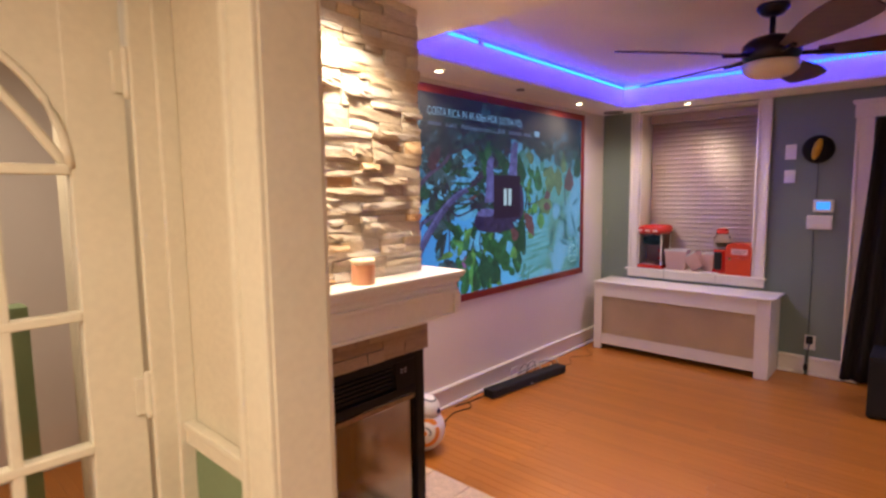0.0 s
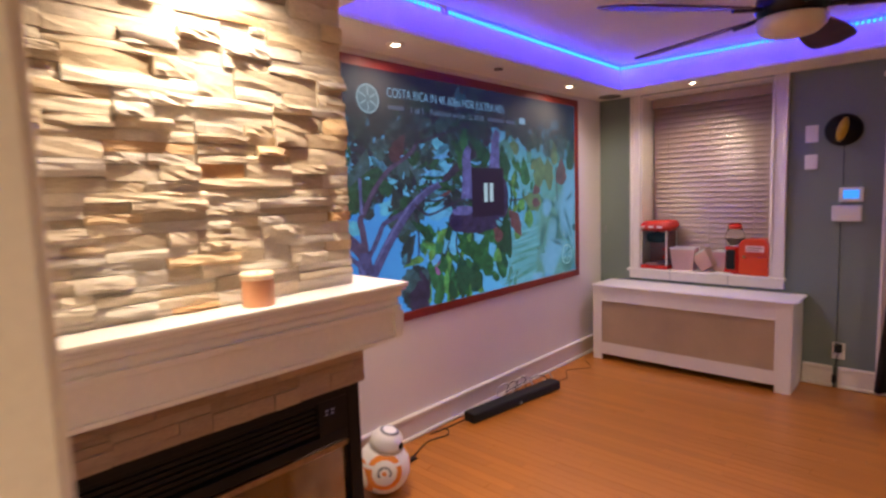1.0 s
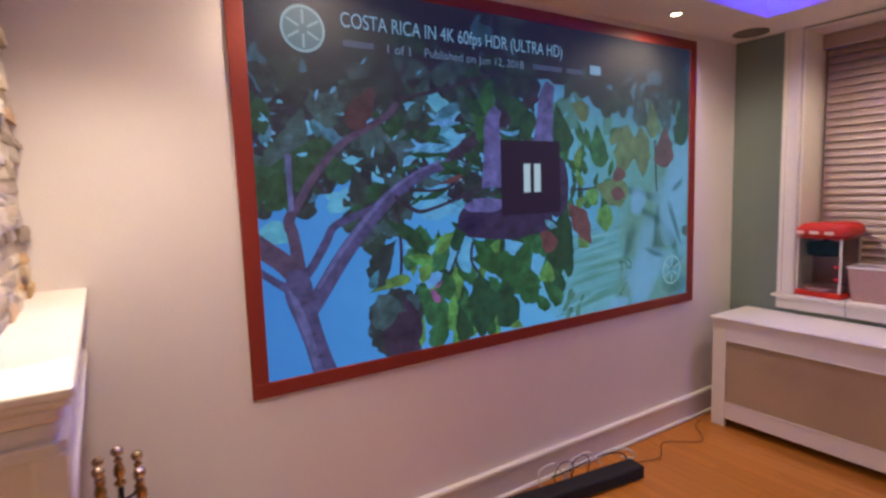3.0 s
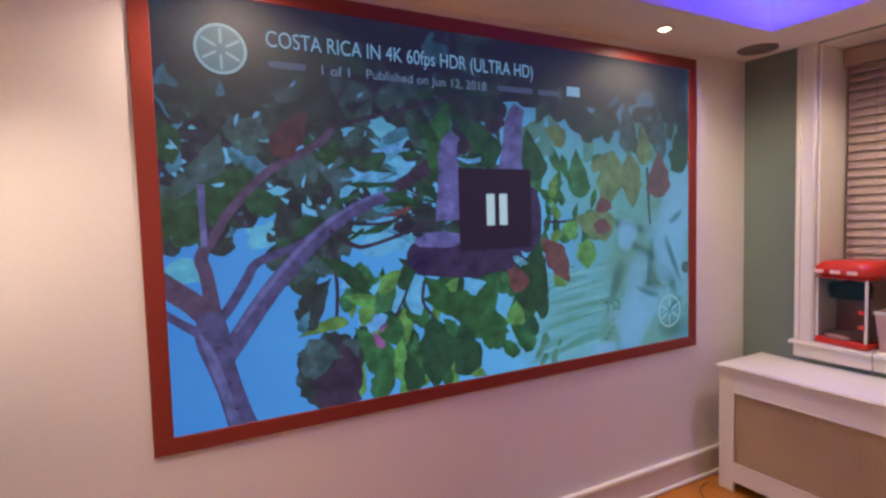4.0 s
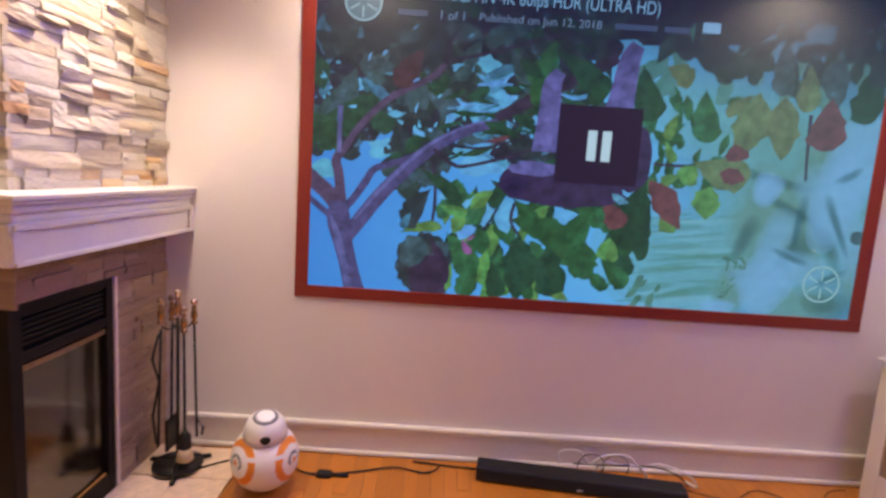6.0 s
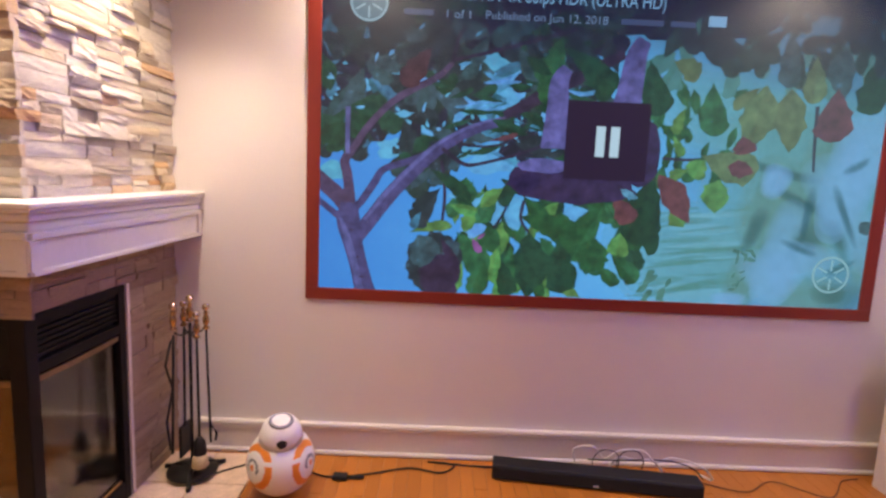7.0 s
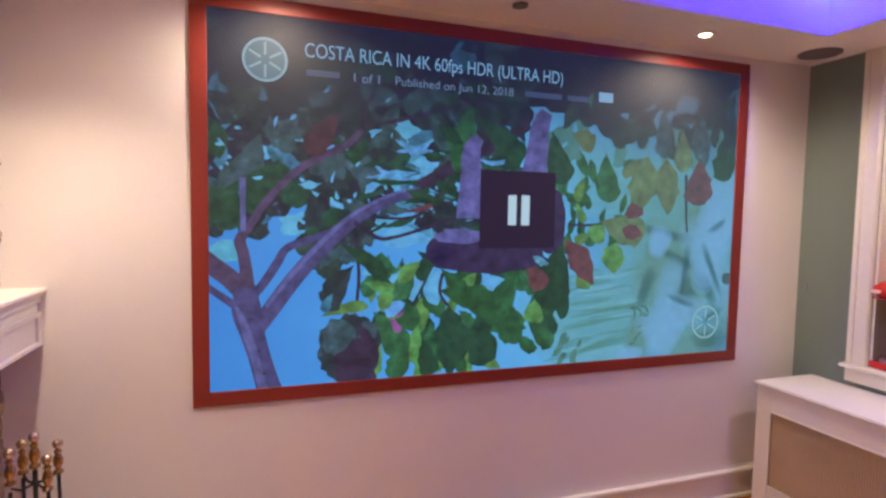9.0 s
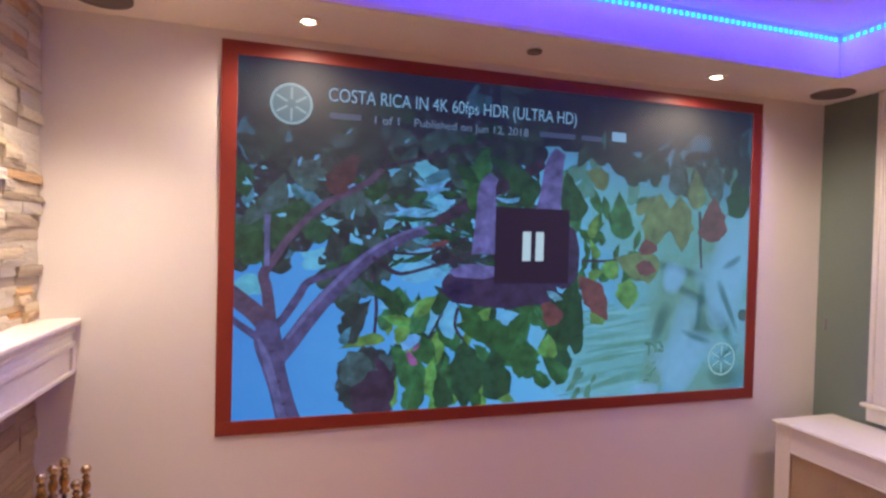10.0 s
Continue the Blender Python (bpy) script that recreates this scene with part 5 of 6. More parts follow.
def carton(x, y, w, d, h, tilt, turn, label):
    """A popcorn tub that widens to its open top."""
    ob = thing("popcorn_carton", (x, y, SILL + (0.02 if tilt else 0)), label, "carton", "popcorn cartons on the sill", turn=turn)
    if tilt:
        ob.matrix_world = pose(x, y, SILL + 0.028, 0, tilt, turn)
    bm = bmesh.new()
    lo = [bm.verts.new((sx * w * 0.40, sy * d * 0.40, 0)) for sx, sy in ((-1, -1), (1, -1), (1, 1), (-1, 1))]
    hi = [bm.verts.new((sx * w * 0.5, sy * d * 0.5, h)) for sx, sy in ((-1, -1), (1, -1), (1, 1), (-1, 1))]
    bm.faces.new(lo[::-1])
    for i in range(4):
        bm.faces.new((lo[i], lo[(i + 1) % 4], hi[(i + 1) % 4], hi[i]))
    bmesh.ops.solidify(bm, geom=list(bm.faces), thickness=0.003)
    part("tub", bm, M_PINKCARD, ob)
    for y in (-d * 0.5 - 0.003, d * 0.5 - 0.001):
        block("rim", (-w * 0.5 - 0.003, w * 0.5 + 0.003, y, y + 0.004, h - 0.012, h + 0.002), M_WHITEPLASTIC, ob, bevel=0)
    return ob


carton(-1.720, NORTH + 0.075, 0.20, 0.14, 0.19, 0, 4, "white and pink popcorn carton standing on the sill")
carton(-1.515, NORTH + 0.07, 0.13, 0.12, 0.15, -32, -8, "pale pink popcorn carton leaning over on the sill")
bm = bmesh.new()
box(bm, -0.075, 0.075, -0.045, 0.045, 0, 0.006, 0.002)
box(bm, -0.060, 0.065, -0.040, 0.035, 0.006, 0.011, 0.002)
solid("paper_napkin", bm, M_WHITEPLASTIC, "folded white paper napkins lying on the sill", "napkin", at=(-1.40, NORTH - 0.03, SILL))
carton(-1.43, NORTH + 0.14, 0.15, 0.11, 0.17, 0, -3, "pale pink popcorn carton behind the napkins")

gum = thing("gumball_machine", (-1.335, NORTH + 0.085, SILL), "red gumball machine with a clear globe", "gumball machine")
bm = bmesh.new()
lathe(bm, [(0.075, 0.0), (0.078, 0.015), (0.070, 0.03), (0.066, 0.19), (0.075, 0.205), (0.06, 0.215)], steps=32)
part("base", bm, M_REDPLASTIC, gum)
bm = bmesh.new()
lathe(bm, [(0.045, 0.215), (0.066, 0.235), (0.074, 0.275), (0.066, 0.325), (0.042, 0.36)], steps=32)
part("globe", bm, M_CLEAR, gum, "clear glass globe")
bm = bmesh.new()
lathe(bm, [(0.042, 0.355), (0.050, 0.363), (0.047, 0.392), (0.025, 0.402)], steps=32)
part("cap", bm, M_REDPLASTIC, gum)
bm = bmesh.new()
box(bm, -0.045, 0.020, -0.088, -0.055, 0.035, 0.195, 0.012)
part("coin_plate", bm, M_BLACKPLASTIC, gum, "dark coin mechanism plate")

for x in (-1.80, -1.35):
    bm = bmesh.new()
    tube(bm, smooth_line([(x, NORTH - 0.01, SILL + 0.004), (x, NORTH - 0.044, SILL + 0.004), (x + 0.002, NORTH - 0.052, SILL - 0.02), (x + 0.002, NORTH - 0.040, 0.665)], 5), 0.002, 6)
    solid("appliance_cord", bm, M_GREYTOY, "thin grey cord hanging over the sill edge", "cord", group="cords over the sill")

tin = thing("red_tin_box", (-1.172, NORTH + 0.06, SILL), "orange-red tin box with a pale label and rounded lid", "tin box", turn=-5)
def arched(name, w, d, z0, z1, r, parent):
    """A box whose two upper corners are rounded, from z0 up to z1."""
    bm = bmesh.new()
    line = [(-w, z0)] + [(-w + r - r * math.cos(a), z1 - r + r * math.sin(a)) for a in (radians(15 * k) for k in range(7))] + [(w - r + r * math.sin(a), z1 - r + r * math.cos(a)) for a in (radians(15 * k) for k in range(7))] + [(w, z0)]
    ends = [[bm.verts.new((x, y, z)) for x, z in line] for y in (-d, d)]
    bm.faces.new(ends[0])
    bm.faces.new(ends[1][::-1])
    for i in range(len(line)):
        j = (i + 1) % len(line)
        bm.faces.new((ends[0][j], ends[0][i], ends[1][i], ends[1][j]))
    bmesh.ops.recalc_face_normals(bm, faces=list(bm.faces))
    bmesh.ops.bevel(bm, geom=[e for e in bm.edges if abs(e.verts[0].co.y - e.verts[1].co.y) < 1e-6], offset=0.006, segments=2, affect="EDGES")
    part(name, bm, M_ORANGERED, parent)


block("body", (-0.105, 0.105, -0.075, 0.075, 0.0, 0.150), M_ORANGERED, tin, bevel=0.006)
arched("lid", 0.107, 0.078, 0.151, 0.285, 0.062, tin)
block("label_plate", (-0.055, 0.075, -0.082, -0.077, 0.185, 0.232), M_PINKCARD, tin, "pale pink label", bevel=0)
bm = bmesh.new()
for k in range(2):
    box(bm, -0.045, 0.065 - 0.02 * k, -0.0835, -0.0815, 0.213 - 0.018 * k, 0.220 - 0.018 * k)
part("label_bar", bm, M_RED, tin)
block("clasp", (-0.075, -0.055, -0.083, -0.076, 0.13, 0.155), M_BRASS, tin, bevel=0.002)

# ---- on the window wall ------------------------------------------------
thermo = thing("thermostat", (-0.588, NORTH, 1.383), "white wall thermostat with a lit blue display", "thermostat")
block("housing", (-0.068, 0.068, -0.028, 0, -0.050, 0.050), M_WHITEPLASTIC, thermo, bevel=0.006)
block("display", (-0.045, 0.045, -0.0305, -0.027, -0.028, 0.032), M_LCD, thermo, "glowing blue display", bevel=0.001)
plate = thing("intercom_panel", (-0.610, NORTH, 1.253), "plain white plastic wall panel below the thermostat", "wall panel")
block("housing", (-0.084, 0.084, -0.032, 0, -0.055, 0.055), M_WHITEPLASTIC, plate, bevel=0.007)
block("button_row", (-0.05, 0.05, -0.035, -0.031, -0.03, -0.015), M_TRIM, plate, bevel=0.001)
for z, h in ((1.818, 0.060), (1.620, 0.052)):
    sw = thing("switch_plate", (-0.828, NORTH, z), "white wall switch plate on green paint", "switch", "switch plates")
    block("plate", (-0.039, 0.039, -0.008, 0, -h, h), M_WHITEPLASTIC, sw, bevel=0.003)
    block("rocker", (-0.014, 0.014, -0.012, -0.007, -0.03, 0.03), M_WHITEPLASTIC, sw, bevel=0.002)
mask = thing("wall_mask", (-0.645, NORTH, 1.828), "round black and gold wall ornament hung by a cord", "ornament")
bm = bmesh.new()
lathe(bm, [(0.108, 0.0), (0.110, 0.012), (0.100, 0.035), (0.075, 0.058), (0.035, 0.070), (0.004, 0.072)], steps=40, m=Matrix.Rotation(radians(90), 4, "X"))
part("shell", bm, M_BLACK, mask)
bm = bmesh.new()
lathe(bm, [(0.062, 0.055), (0.060, 0.072), (0.045, 0.084), (0.004, 0.090)], steps=28, m=Matrix.Rotation(radians(90), 4, "X") @ Matrix.Rotation(radians(-14), 4, "Z") @ Matrix.Diagonal((0.50, 1.35, 1, 1)))
part("face_plate", bm, M_YELLOW, mask, "gold inset")
bm = bmesh.new()
tube(bm, [(-0.640, NORTH - 0.003, 1.74), (-0.636, NORTH - 0.003, 1.31)], 0.0018, 5)
tube(bm, [(-0.645, NORTH - 0.003, 1.20), (-0.640, NORTH - 0.003, 0.75), (-0.640, NORTH - 0.003, 0.31)], 0.0018, 5)
for v in bm.verts:
    v.co -= Vector((-0.645, NORTH, 1.828))
part("cord", bm, M_BLACKPLASTIC, mask, "thin dark cord running down the wall")
outlet = thing("wall_outlet", (-0.625, NORTH, 0.270), "white socket with a plugged-in adapter and cord", "socket")
block("plate", (-0.038, 0.038, -0.007, 0, -0.06, 0.06), M_WHITEPLASTIC, outlet, bevel=0.003)
block("adapter", (-0.022, 0.022, -0.05, -0.006, -0.005, 0.055), M_BLACKPLASTIC, outlet, "black plug-in adapter", bevel=0.006)
bm = bmesh.new()
tube(bm, smooth_line([(0.0, -0.03, -0.005), (-0.01, -0.04, -0.10), (-0.012, -0.045, -0.20), (-0.015, -0.05, -0.262)], 6), 0.004, 6)
box(bm, -0.03, 0.0, -0.062, -0.034, -0.225, -0.17, 0.006)
part("cord", bm, M_BLACKPLASTIC, outlet)
bm = bmesh.new()
box(bm, -0.006, 0.006, -0.010, 0, -0.03, 0.03, 0.002)
solid("wall_hook", bm, M_GREYTOY, "small grey cable clip on the green strip beside the window", "clip", at=(-2.40, NORTH, 1.11))

# ---- on the floor ------------------------------------------------------
bar = thing("soundbar", (-2.262, 3.790, 0), "long black soundbar lying on the floor by the skirting", "soundbar", turn=83)
bm = bmesh.new()
box(bm, -0.445, 0.445, -0.048, 0.048, 0.004, 0.068, 0.008)
part("body", bm, M_BLACKPLASTIC, bar)
block("grille", (-0.42, 0.42, -0.0505, -0.047, 0.012, 0.060), M_BLACKCLOTH, bar, "black cloth grille", bevel=0.001)
block("badge", (-0.012, 0.012, -0.052, -0.0500, 0.018, 0.024), M_WHITEPLASTIC, bar, bevel=0)
for x in (-0.38, 0.38):
    block("foot", (x - 0.03, x + 0.03, -0.035, 0.035, 0.0, 0.005), M_BLACKPLASTIC, bar, bevel=0)


def cable(name, pts, r, material, label):
    bm = bmesh.new()
    tube(bm, smooth_line(pts, 8), r, 7)
    solid(name, bm, material, label, "cable")


cable("power_cable", [(-2.18, 2.12, 0.015), (-2.30, 2.28, 0.014), (-2.33, 2.45, 0.006), (-2.24, 2.62, 0.006), (-2.27, 2.80, 0.006), (-2.33, 2.98, 0.006), (-2.30, 3.12, 0.006), (-2.37, 3.18, 0.006), (-2.39, 3.06, 0.006), (-2.37, 3.24, 0.006), (-2.36, 3.40, 0.006)], 0.004, M_BLACKPLASTIC, "black power cable snaking along the skirting")
cable("power_cable", [(-2.30, 4.28, 0.006), (-2.24, 4.45, 0.006), (-2.33, 4.62, 0.006), (-2.22, 4.80, 0.006), (-2.35, 4.95, 0.006), (-2.38, 5.05, 0.006)], 0.0025, M_BROWNCORD, "thin brown cable lying on the boards by the wall")
cable("white_cable", [(-2.37, 3.74, 0.02), (-2.36, 3.72, 0.11), (-2.35, 3.80, 0.13), (-2.35, 3.86, 0.075), (-2.34, 3.92, 0.12), (-2.34, 4.02, 0.125), (-2.33, 4.08, 0.08), (-2.33, 4.16, 0.10), (-2.29, 4.27, 0.085), (-2.30, 4.33, 0.02), (-2.36, 4.30, 0.01)], 0.0045, M_WHITEPLASTIC, "looped white cables behind the soundbar")
cable("white_cable", [(-2.36, 3.88, 0.02), (-2.345, 3.92, 0.085), (-2.34, 4.00, 0.078), (-2.335, 4.07, 0.082), (-2.34, 4.12, 0.03)], 0.006, M_WHITEPLASTIC, "bundle of white cables behind the soundbar")

for y in (3.86, 3.97):
    cable("black_cable", [(-2.35, y - 0.05, 0.008), (-2.345, y - 0.055, 0.075), (-2.34, y - 0.02, 0.120), (-2.335, y + 0.035, 0.118), (-2.335, y + 0.06, 0.075), (-2.345, y + 0.05, 0.008)], 0.0022, M_BLACKPLASTIC, "thin black cable looping up behind the soundbar")
cable("black_cable", [(-2.34, 3.78, 0.074), (-2.33, 3.92, 0.080), (-2.335, 4.05, 0.084), (-2.32, 4.16, 0.088), (-2.31, 4.25, 0.060), (-2.32, 4.30, 0.006)], 0.0035, M_BLACKPLASTIC, "black cable lying along the back of the soundbar")
bm = bmesh.new()
box(bm, -0.022, 0.022, -0.035, 0.030, 0, 0.022, 0.008)
tube(bm, [(0, 0.02, 0.012), (0, 0.065, 0.010), (-0.004, 0.10, 0.008)], 0.008, 8)
solid("cable_plug", bm, M_BLACKPLASTIC, "black plug joining two cables on the floor", "plug", at=(-2.235, 2.69, 0.0))

# ball-bodied toy robot
robot = thing("toy_robot", (-2.130, 2.465, 0.001), "white and orange ball-shaped toy robot standing on the floor", "toy")
TOY = (M_WHITETOY, M_ORANGETOY, M_GREYTOY, M_BLACKPLASTIC)
bm = bmesh.new()
RB = 0.134
bmesh.ops.create_uvsphere(bm, u_segments=150, v_segments=100, radius=RB, matrix=Matrix.Translation((0, 0, RB)))
axes = [Vector(a).normalized() for a in ((0.77, -0.62, 0.16), (-0.77, 0.62, -0.16), (0.26, 0.95, 0.12), (-0.26, -0.95, -0.12))]
for f in bm.faces:
    d = (f.calc_center_median() - Vector((0, 0, RB))).normalized()
    ang = min(math.degrees(d.angle(a)) for a in axes)
    f.material_index = 1 if 27 < ang < 40 and (d.z < 0.30 or d.z > 0.42) or ang < 5 else (2 if 10 < ang < 15 and d.z > 0.02 else 0)
    f.smooth = True
part("body", bm, TOY, robot, "white ball with orange rings")
bm = bmesh.new()
head = Matrix.Translation((0.022, 0.006, 0.248)) @ Matrix.Rotation(radians(18), 4, "Z") @ Matrix.Rotation(radians(16), 4, "Y")
lathe(bm, [(0.062, -0.038), (0.080, -0.020), (0.085, -0.008), (0.0855, 0.000)], steps=40, m=head, mi=0)
lathe(bm, [(0.0856, 0.000), (0.0858, 0.002), (0.0855, 0.004)], steps=40, m=head, mi=2)
lathe(bm, [(0.0855, 0.004), (0.082, 0.022), (0.075, 0.047), (0.062, 0.067), (0.040, 0.083), (0.020, 0.089), (0.003, 0.091)], steps=40, m=head, mi=0)
lathe(bm, [(0.048, 0.0792), (0.044, 0.0822), (0.040, 0.0845)], steps=36, m=head, mi=2)
dome = part("head", bm, TOY, robot, "white domed head with a grey ring")
bm = bmesh.new()
eye = head @ Matrix.Rotation(radians(68), 4, "Y")
lathe(bm, [(0.020, 0.068), (0.020, 0.083), (0.014, 0.088), (0.003, 0.090)], steps=24, m=eye, mi=3)
part("eye", bm, TOY, dome, "round black eye")

tools = thing("fireplace_tools", (-2.21, 2.070, 0.010), "black iron fireplace tools with brass handles on a stand", "fireplace tools")
bm = bmesh.new()
for a in (0.3, 2.4, 4.4):
    c, s = math.cos(a), math.sin(a)
    tube(bm, [(0, 0, 0.05), (0.06 * c, 0.06 * s, 0.035), (0.12 * c, 0.12 * s, 0.012), (0.14 * c, 0.14 * s, 0.010)], 0.010, 8)
lathe(bm, [(0.10, 0.018), (0.10, 0.028), (0.05, 0.036), (0.016, 0.05)], steps=28)
part("base", bm, M_IRON, tools)
bm = bmesh.new()
tube(bm, [(0, 0, 0.03), (0, 0, 0.40), (0, 0, 0.66)], 0.007, 8)
part("post", bm, M_IRON, tools)
KNOB = [(0.006, 0.0), (0.014, 0.004), (0.014, 0.011), (0.008, 0.016), (0.008, 0.021), (0.013, 0.032), (0.014, 0.046), (0.010, 0.060), (0.007, 0.066), (0.011, 0.070), (0.011, 0.074), (0.007, 0.078)]
CAP = [(0.007, 0.077), (0.006, 0.082), (0.013, 0.088), (0.0155, 0.096), (0.0145, 0.104), (0.009, 0.110), (0.003, 0.112)]
bm = bmesh.new()
lathe(bm, KNOB, at=(0, 0, 0.665), steps=20)
grip = part("handle", bm, M_BRASS, tools, "turned brass handle")
bm = bmesh.new()
lathe(bm, CAP, at=(0, 0, 0.665), steps=20)
part("knob", bm, M_STEEL, grip, "bright steel knob")
bm = bmesh.new()
for a in range(4):
    c, s = math.cos(0.8 + a * 1.57), math.sin(0.8 + a * 1.57)
    tube(bm, [(0, 0, 0.62), (0.04 * c, 0.04 * s, 0.615), (0.062 * c, 0.062 * s, 0.63)], 0.004, 6)
part("hook_ring", bm, M_IRON, tools)
for k, (a, foot) in enumerate(((0.8, "brush"), (2.37, "poker"), (3.94, "shovel"), (5.51, "tongs"))):
    x, y = 0.065 * math.cos(a), 0.065 * math.sin(a)
    bm = bmesh.new()
    tube(bm, [(x, y, 0.62), (x * 1.1, y * 1.1, 0.35), (x * 1.2, y * 1.2, 0.12)], 0.0055, 7)
    if foot == "tongs":
        tube(bm, [(x * 1.15, y * 1.15, 0.60), (x * 1.5, y * 1.5, 0.5), (x * 1.1, y * 1.1, 0.40), (x * 1.5, y * 1.5, 0.26), (x * 1.3, y * 1.3, 0.14)], 0.005, 7)
    if foot == "shovel":
        box(bm, x * 1.2 - 0.045, x * 1.2 + 0.045, y * 1.2 - 0.006, y * 1.2 + 0.006, 0.06, 0.20, 0.005)
    if foot == "poker":
        tube(bm, [(x * 1.2, y * 1.2, 0.2), (x * 1.6, y * 1.6, 0.15), (x * 1.5, y * 1.5, 0.12)], 0.005, 7)
    if foot == "brush":
        lathe(bm, [(0.010, 0.20), (0.022, 0.18), (0.027, 0.13), (0.024, 0.12)], at=(x * 1.2, y * 1.2, 0), steps=18)
    tool = part(foot, bm, M_IRON, tools)
    bm = bmesh.new()
    lathe(bm, KNOB, at=(x, y, 0.61 + 0.010 * k), steps=20)
    part("handle", bm, M_BRASS, tool, "turned brass handle")
    bm = bmesh.new()
    lathe(bm, CAP, at=(x, y, 0.61 + 0.010 * k), steps=20)
    part("knob", bm, M_STEEL, tool, "bright steel knob")
    if foot == "brush":
        bm = bmesh.new()
        lathe(bm, [(0.026, 0.125), (0.030, 0.10), (0.034, 0.075), (0.028, 0.07)], at=(x * 1.2, y * 1.2, 0), steps=18)
        part("bristles", bm, M_BRISTLE, tool, "straw-coloured bristles")

sub = thing("subwoofer", (-0.015, 4.875, 0), "black box-shaped loudspeaker on the floor beside the doorway", "loudspeaker")
bm = bmesh.new()
box(bm, -0.185, 0.185, -0.185, 0.185, 0.012, 0.42, 0.008)
part("cabinet", bm, M_BLACKPLASTIC, sub)
block("grille", (-0.165, 0.165, -0.192, -0.184, 0.035, 0.40), M_BLACKCLOTH, sub, bevel=0.003)
for x in (-0.15, 0.15):
    for y in (-0.15, 0.15):
        block("foot", (x - 0.02, x + 0.02, y - 0.02, y + 0.02, 0, 0.013), M_BLACKPLASTIC, sub, bevel=0)

# ---- glazed door in the hall -------------------------------------------
door = thing("door_1", (HX - 0.05, 0, 0), "cream painted glazed door with an arched top light and small panes", "door", kind="structure")
GY0, GY1, SPRING, RISE, GLZ = 0.055, 0.605, 1.585, 0.285, 0.32
D0, D1 = 0.008, 0.046
block("stile", (D0, D1, GY1, DY1, 0.008, 2.035), M_CREAM, door, bevel=0.002)
block("stile", (D0, D1, DY0, GY0, 0.008, 2.035), M_CREAM, door, bevel=0.002)
block("rail", (D0, D1, GY0, GY1, 0.008, GLZ), M_CREAM, door, bevel=0.002)
cy, half = (GY0 + GY1) / 2, (GY1 - GY0) / 2
bm = bmesh.new()
arch = [(cy + half * math.cos(math.pi * k / 24), SPRING + RISE * math.sin(math.pi * k / 24)) for k in range(25)]
for (a, b), (c, d) in zip(arch, arch[1:]):
    f = [bm.verts.new((D1 - 0.002, p, q)) for p, q in ((a, b), (a, 2.035), (c, 2.035), (c, d))]
    g = [bm.verts.new((D0 + 0.002, p, q)) for p, q in ((a, b), (a, 2.035), (c, 2.035), (c, d))]
    bm.faces.new(f)
    bm.faces.new(g[::-1])
    for i in range(4):
        bm.faces.new((f[i], g[i], g[(i + 1) % 4], f[(i + 1) % 4]))
part("arched_head", bm, M_CREAM, door)
bm = bmesh.new()
tube(bm, [(D1 - 0.004, p, q) for p, q in arch], 0.010, 8)
part("arch_bead", bm, M_CREAM, door)
for z in (0.63, 0.954, 1.261, 1.582):
    block("muntin", (D0 + 0.004, D1 + 0.004, GY0, GY1, z - 0.011, z + 0.011), M_CREAM, door, bevel=0.004)
for k in (1, 2, 3):
    y = GY0 + k * (GY1 - GY0) / 4
    block("muntin", (D0 + 0.005, D1 + 0.003, y - 0.011, y + 0.011, GLZ, SPRING), M_CREAM, door, bevel=0.004)
for side in (-1, 1):
    bm = bmesh.new()
    tube(bm, [(D1 - 0.012, cy + side * half * (1 - t) * 0.5 * 2 - side * half * 0.0, SPRING + RISE * 0.92 * math.sin(t * math.pi / 2)) for t in (k / 12 for k in range(13))], 0.011, 8)
    part("muntin", bm, M_CREAM, door)
ys = [GY0 + k * (GY1 - GY0) / 4 for k in range(5)]
zs = [GLZ, 0.63, 0.954, 1.261, 1.582]
for a, b in zip(ys, ys[1:]):
    for c, d in zip(zs, zs[1:]):
        block("pane", (0.025, 0.028, a + 0.009, b - 0.009, c + 0.009, d - 0.009), M_CLEAR, door, bevel=0)
block("pane", (0.025, 0.028, GY0, GY1, 1.592, 1.87), M_CLEAR, door, bevel=0)
for z in (0.25, 1.05, 1.80):
    bm = bmesh.new()
    lathe(bm, [(0.004, -0.058), (0.008, -0.052), (0.0075, -0.045), (0.0075, 0.045), (0.008, 0.052), (0.004, 0.058)], at=(D1 + 0.012, DY1 + 0.003, z), steps=14)
    box(bm, D1 - 0.001, D1 + 0.010, DY1 - 0.022, DY1 + 0.006, z - 0.045, z + 0.045, 0.001)
    part("hinge", bm, M_CREAM, door, "painted-over hinge")
bm = bmesh.new()
lathe(bm, [(0.026, 0.0), (0.026, 0.008), (0.012, 0.014), (0.012, 0.035), (0.027, 0.045), (0.027, 0.058), (0.015, 0.066)], at=(D1, DY0 + 0.06, 0.95), steps=24, m=Matrix.Rotation(radians(90), 4, "Y"))
part("door_knob", bm, M_BRASS, door, "brass door knob")

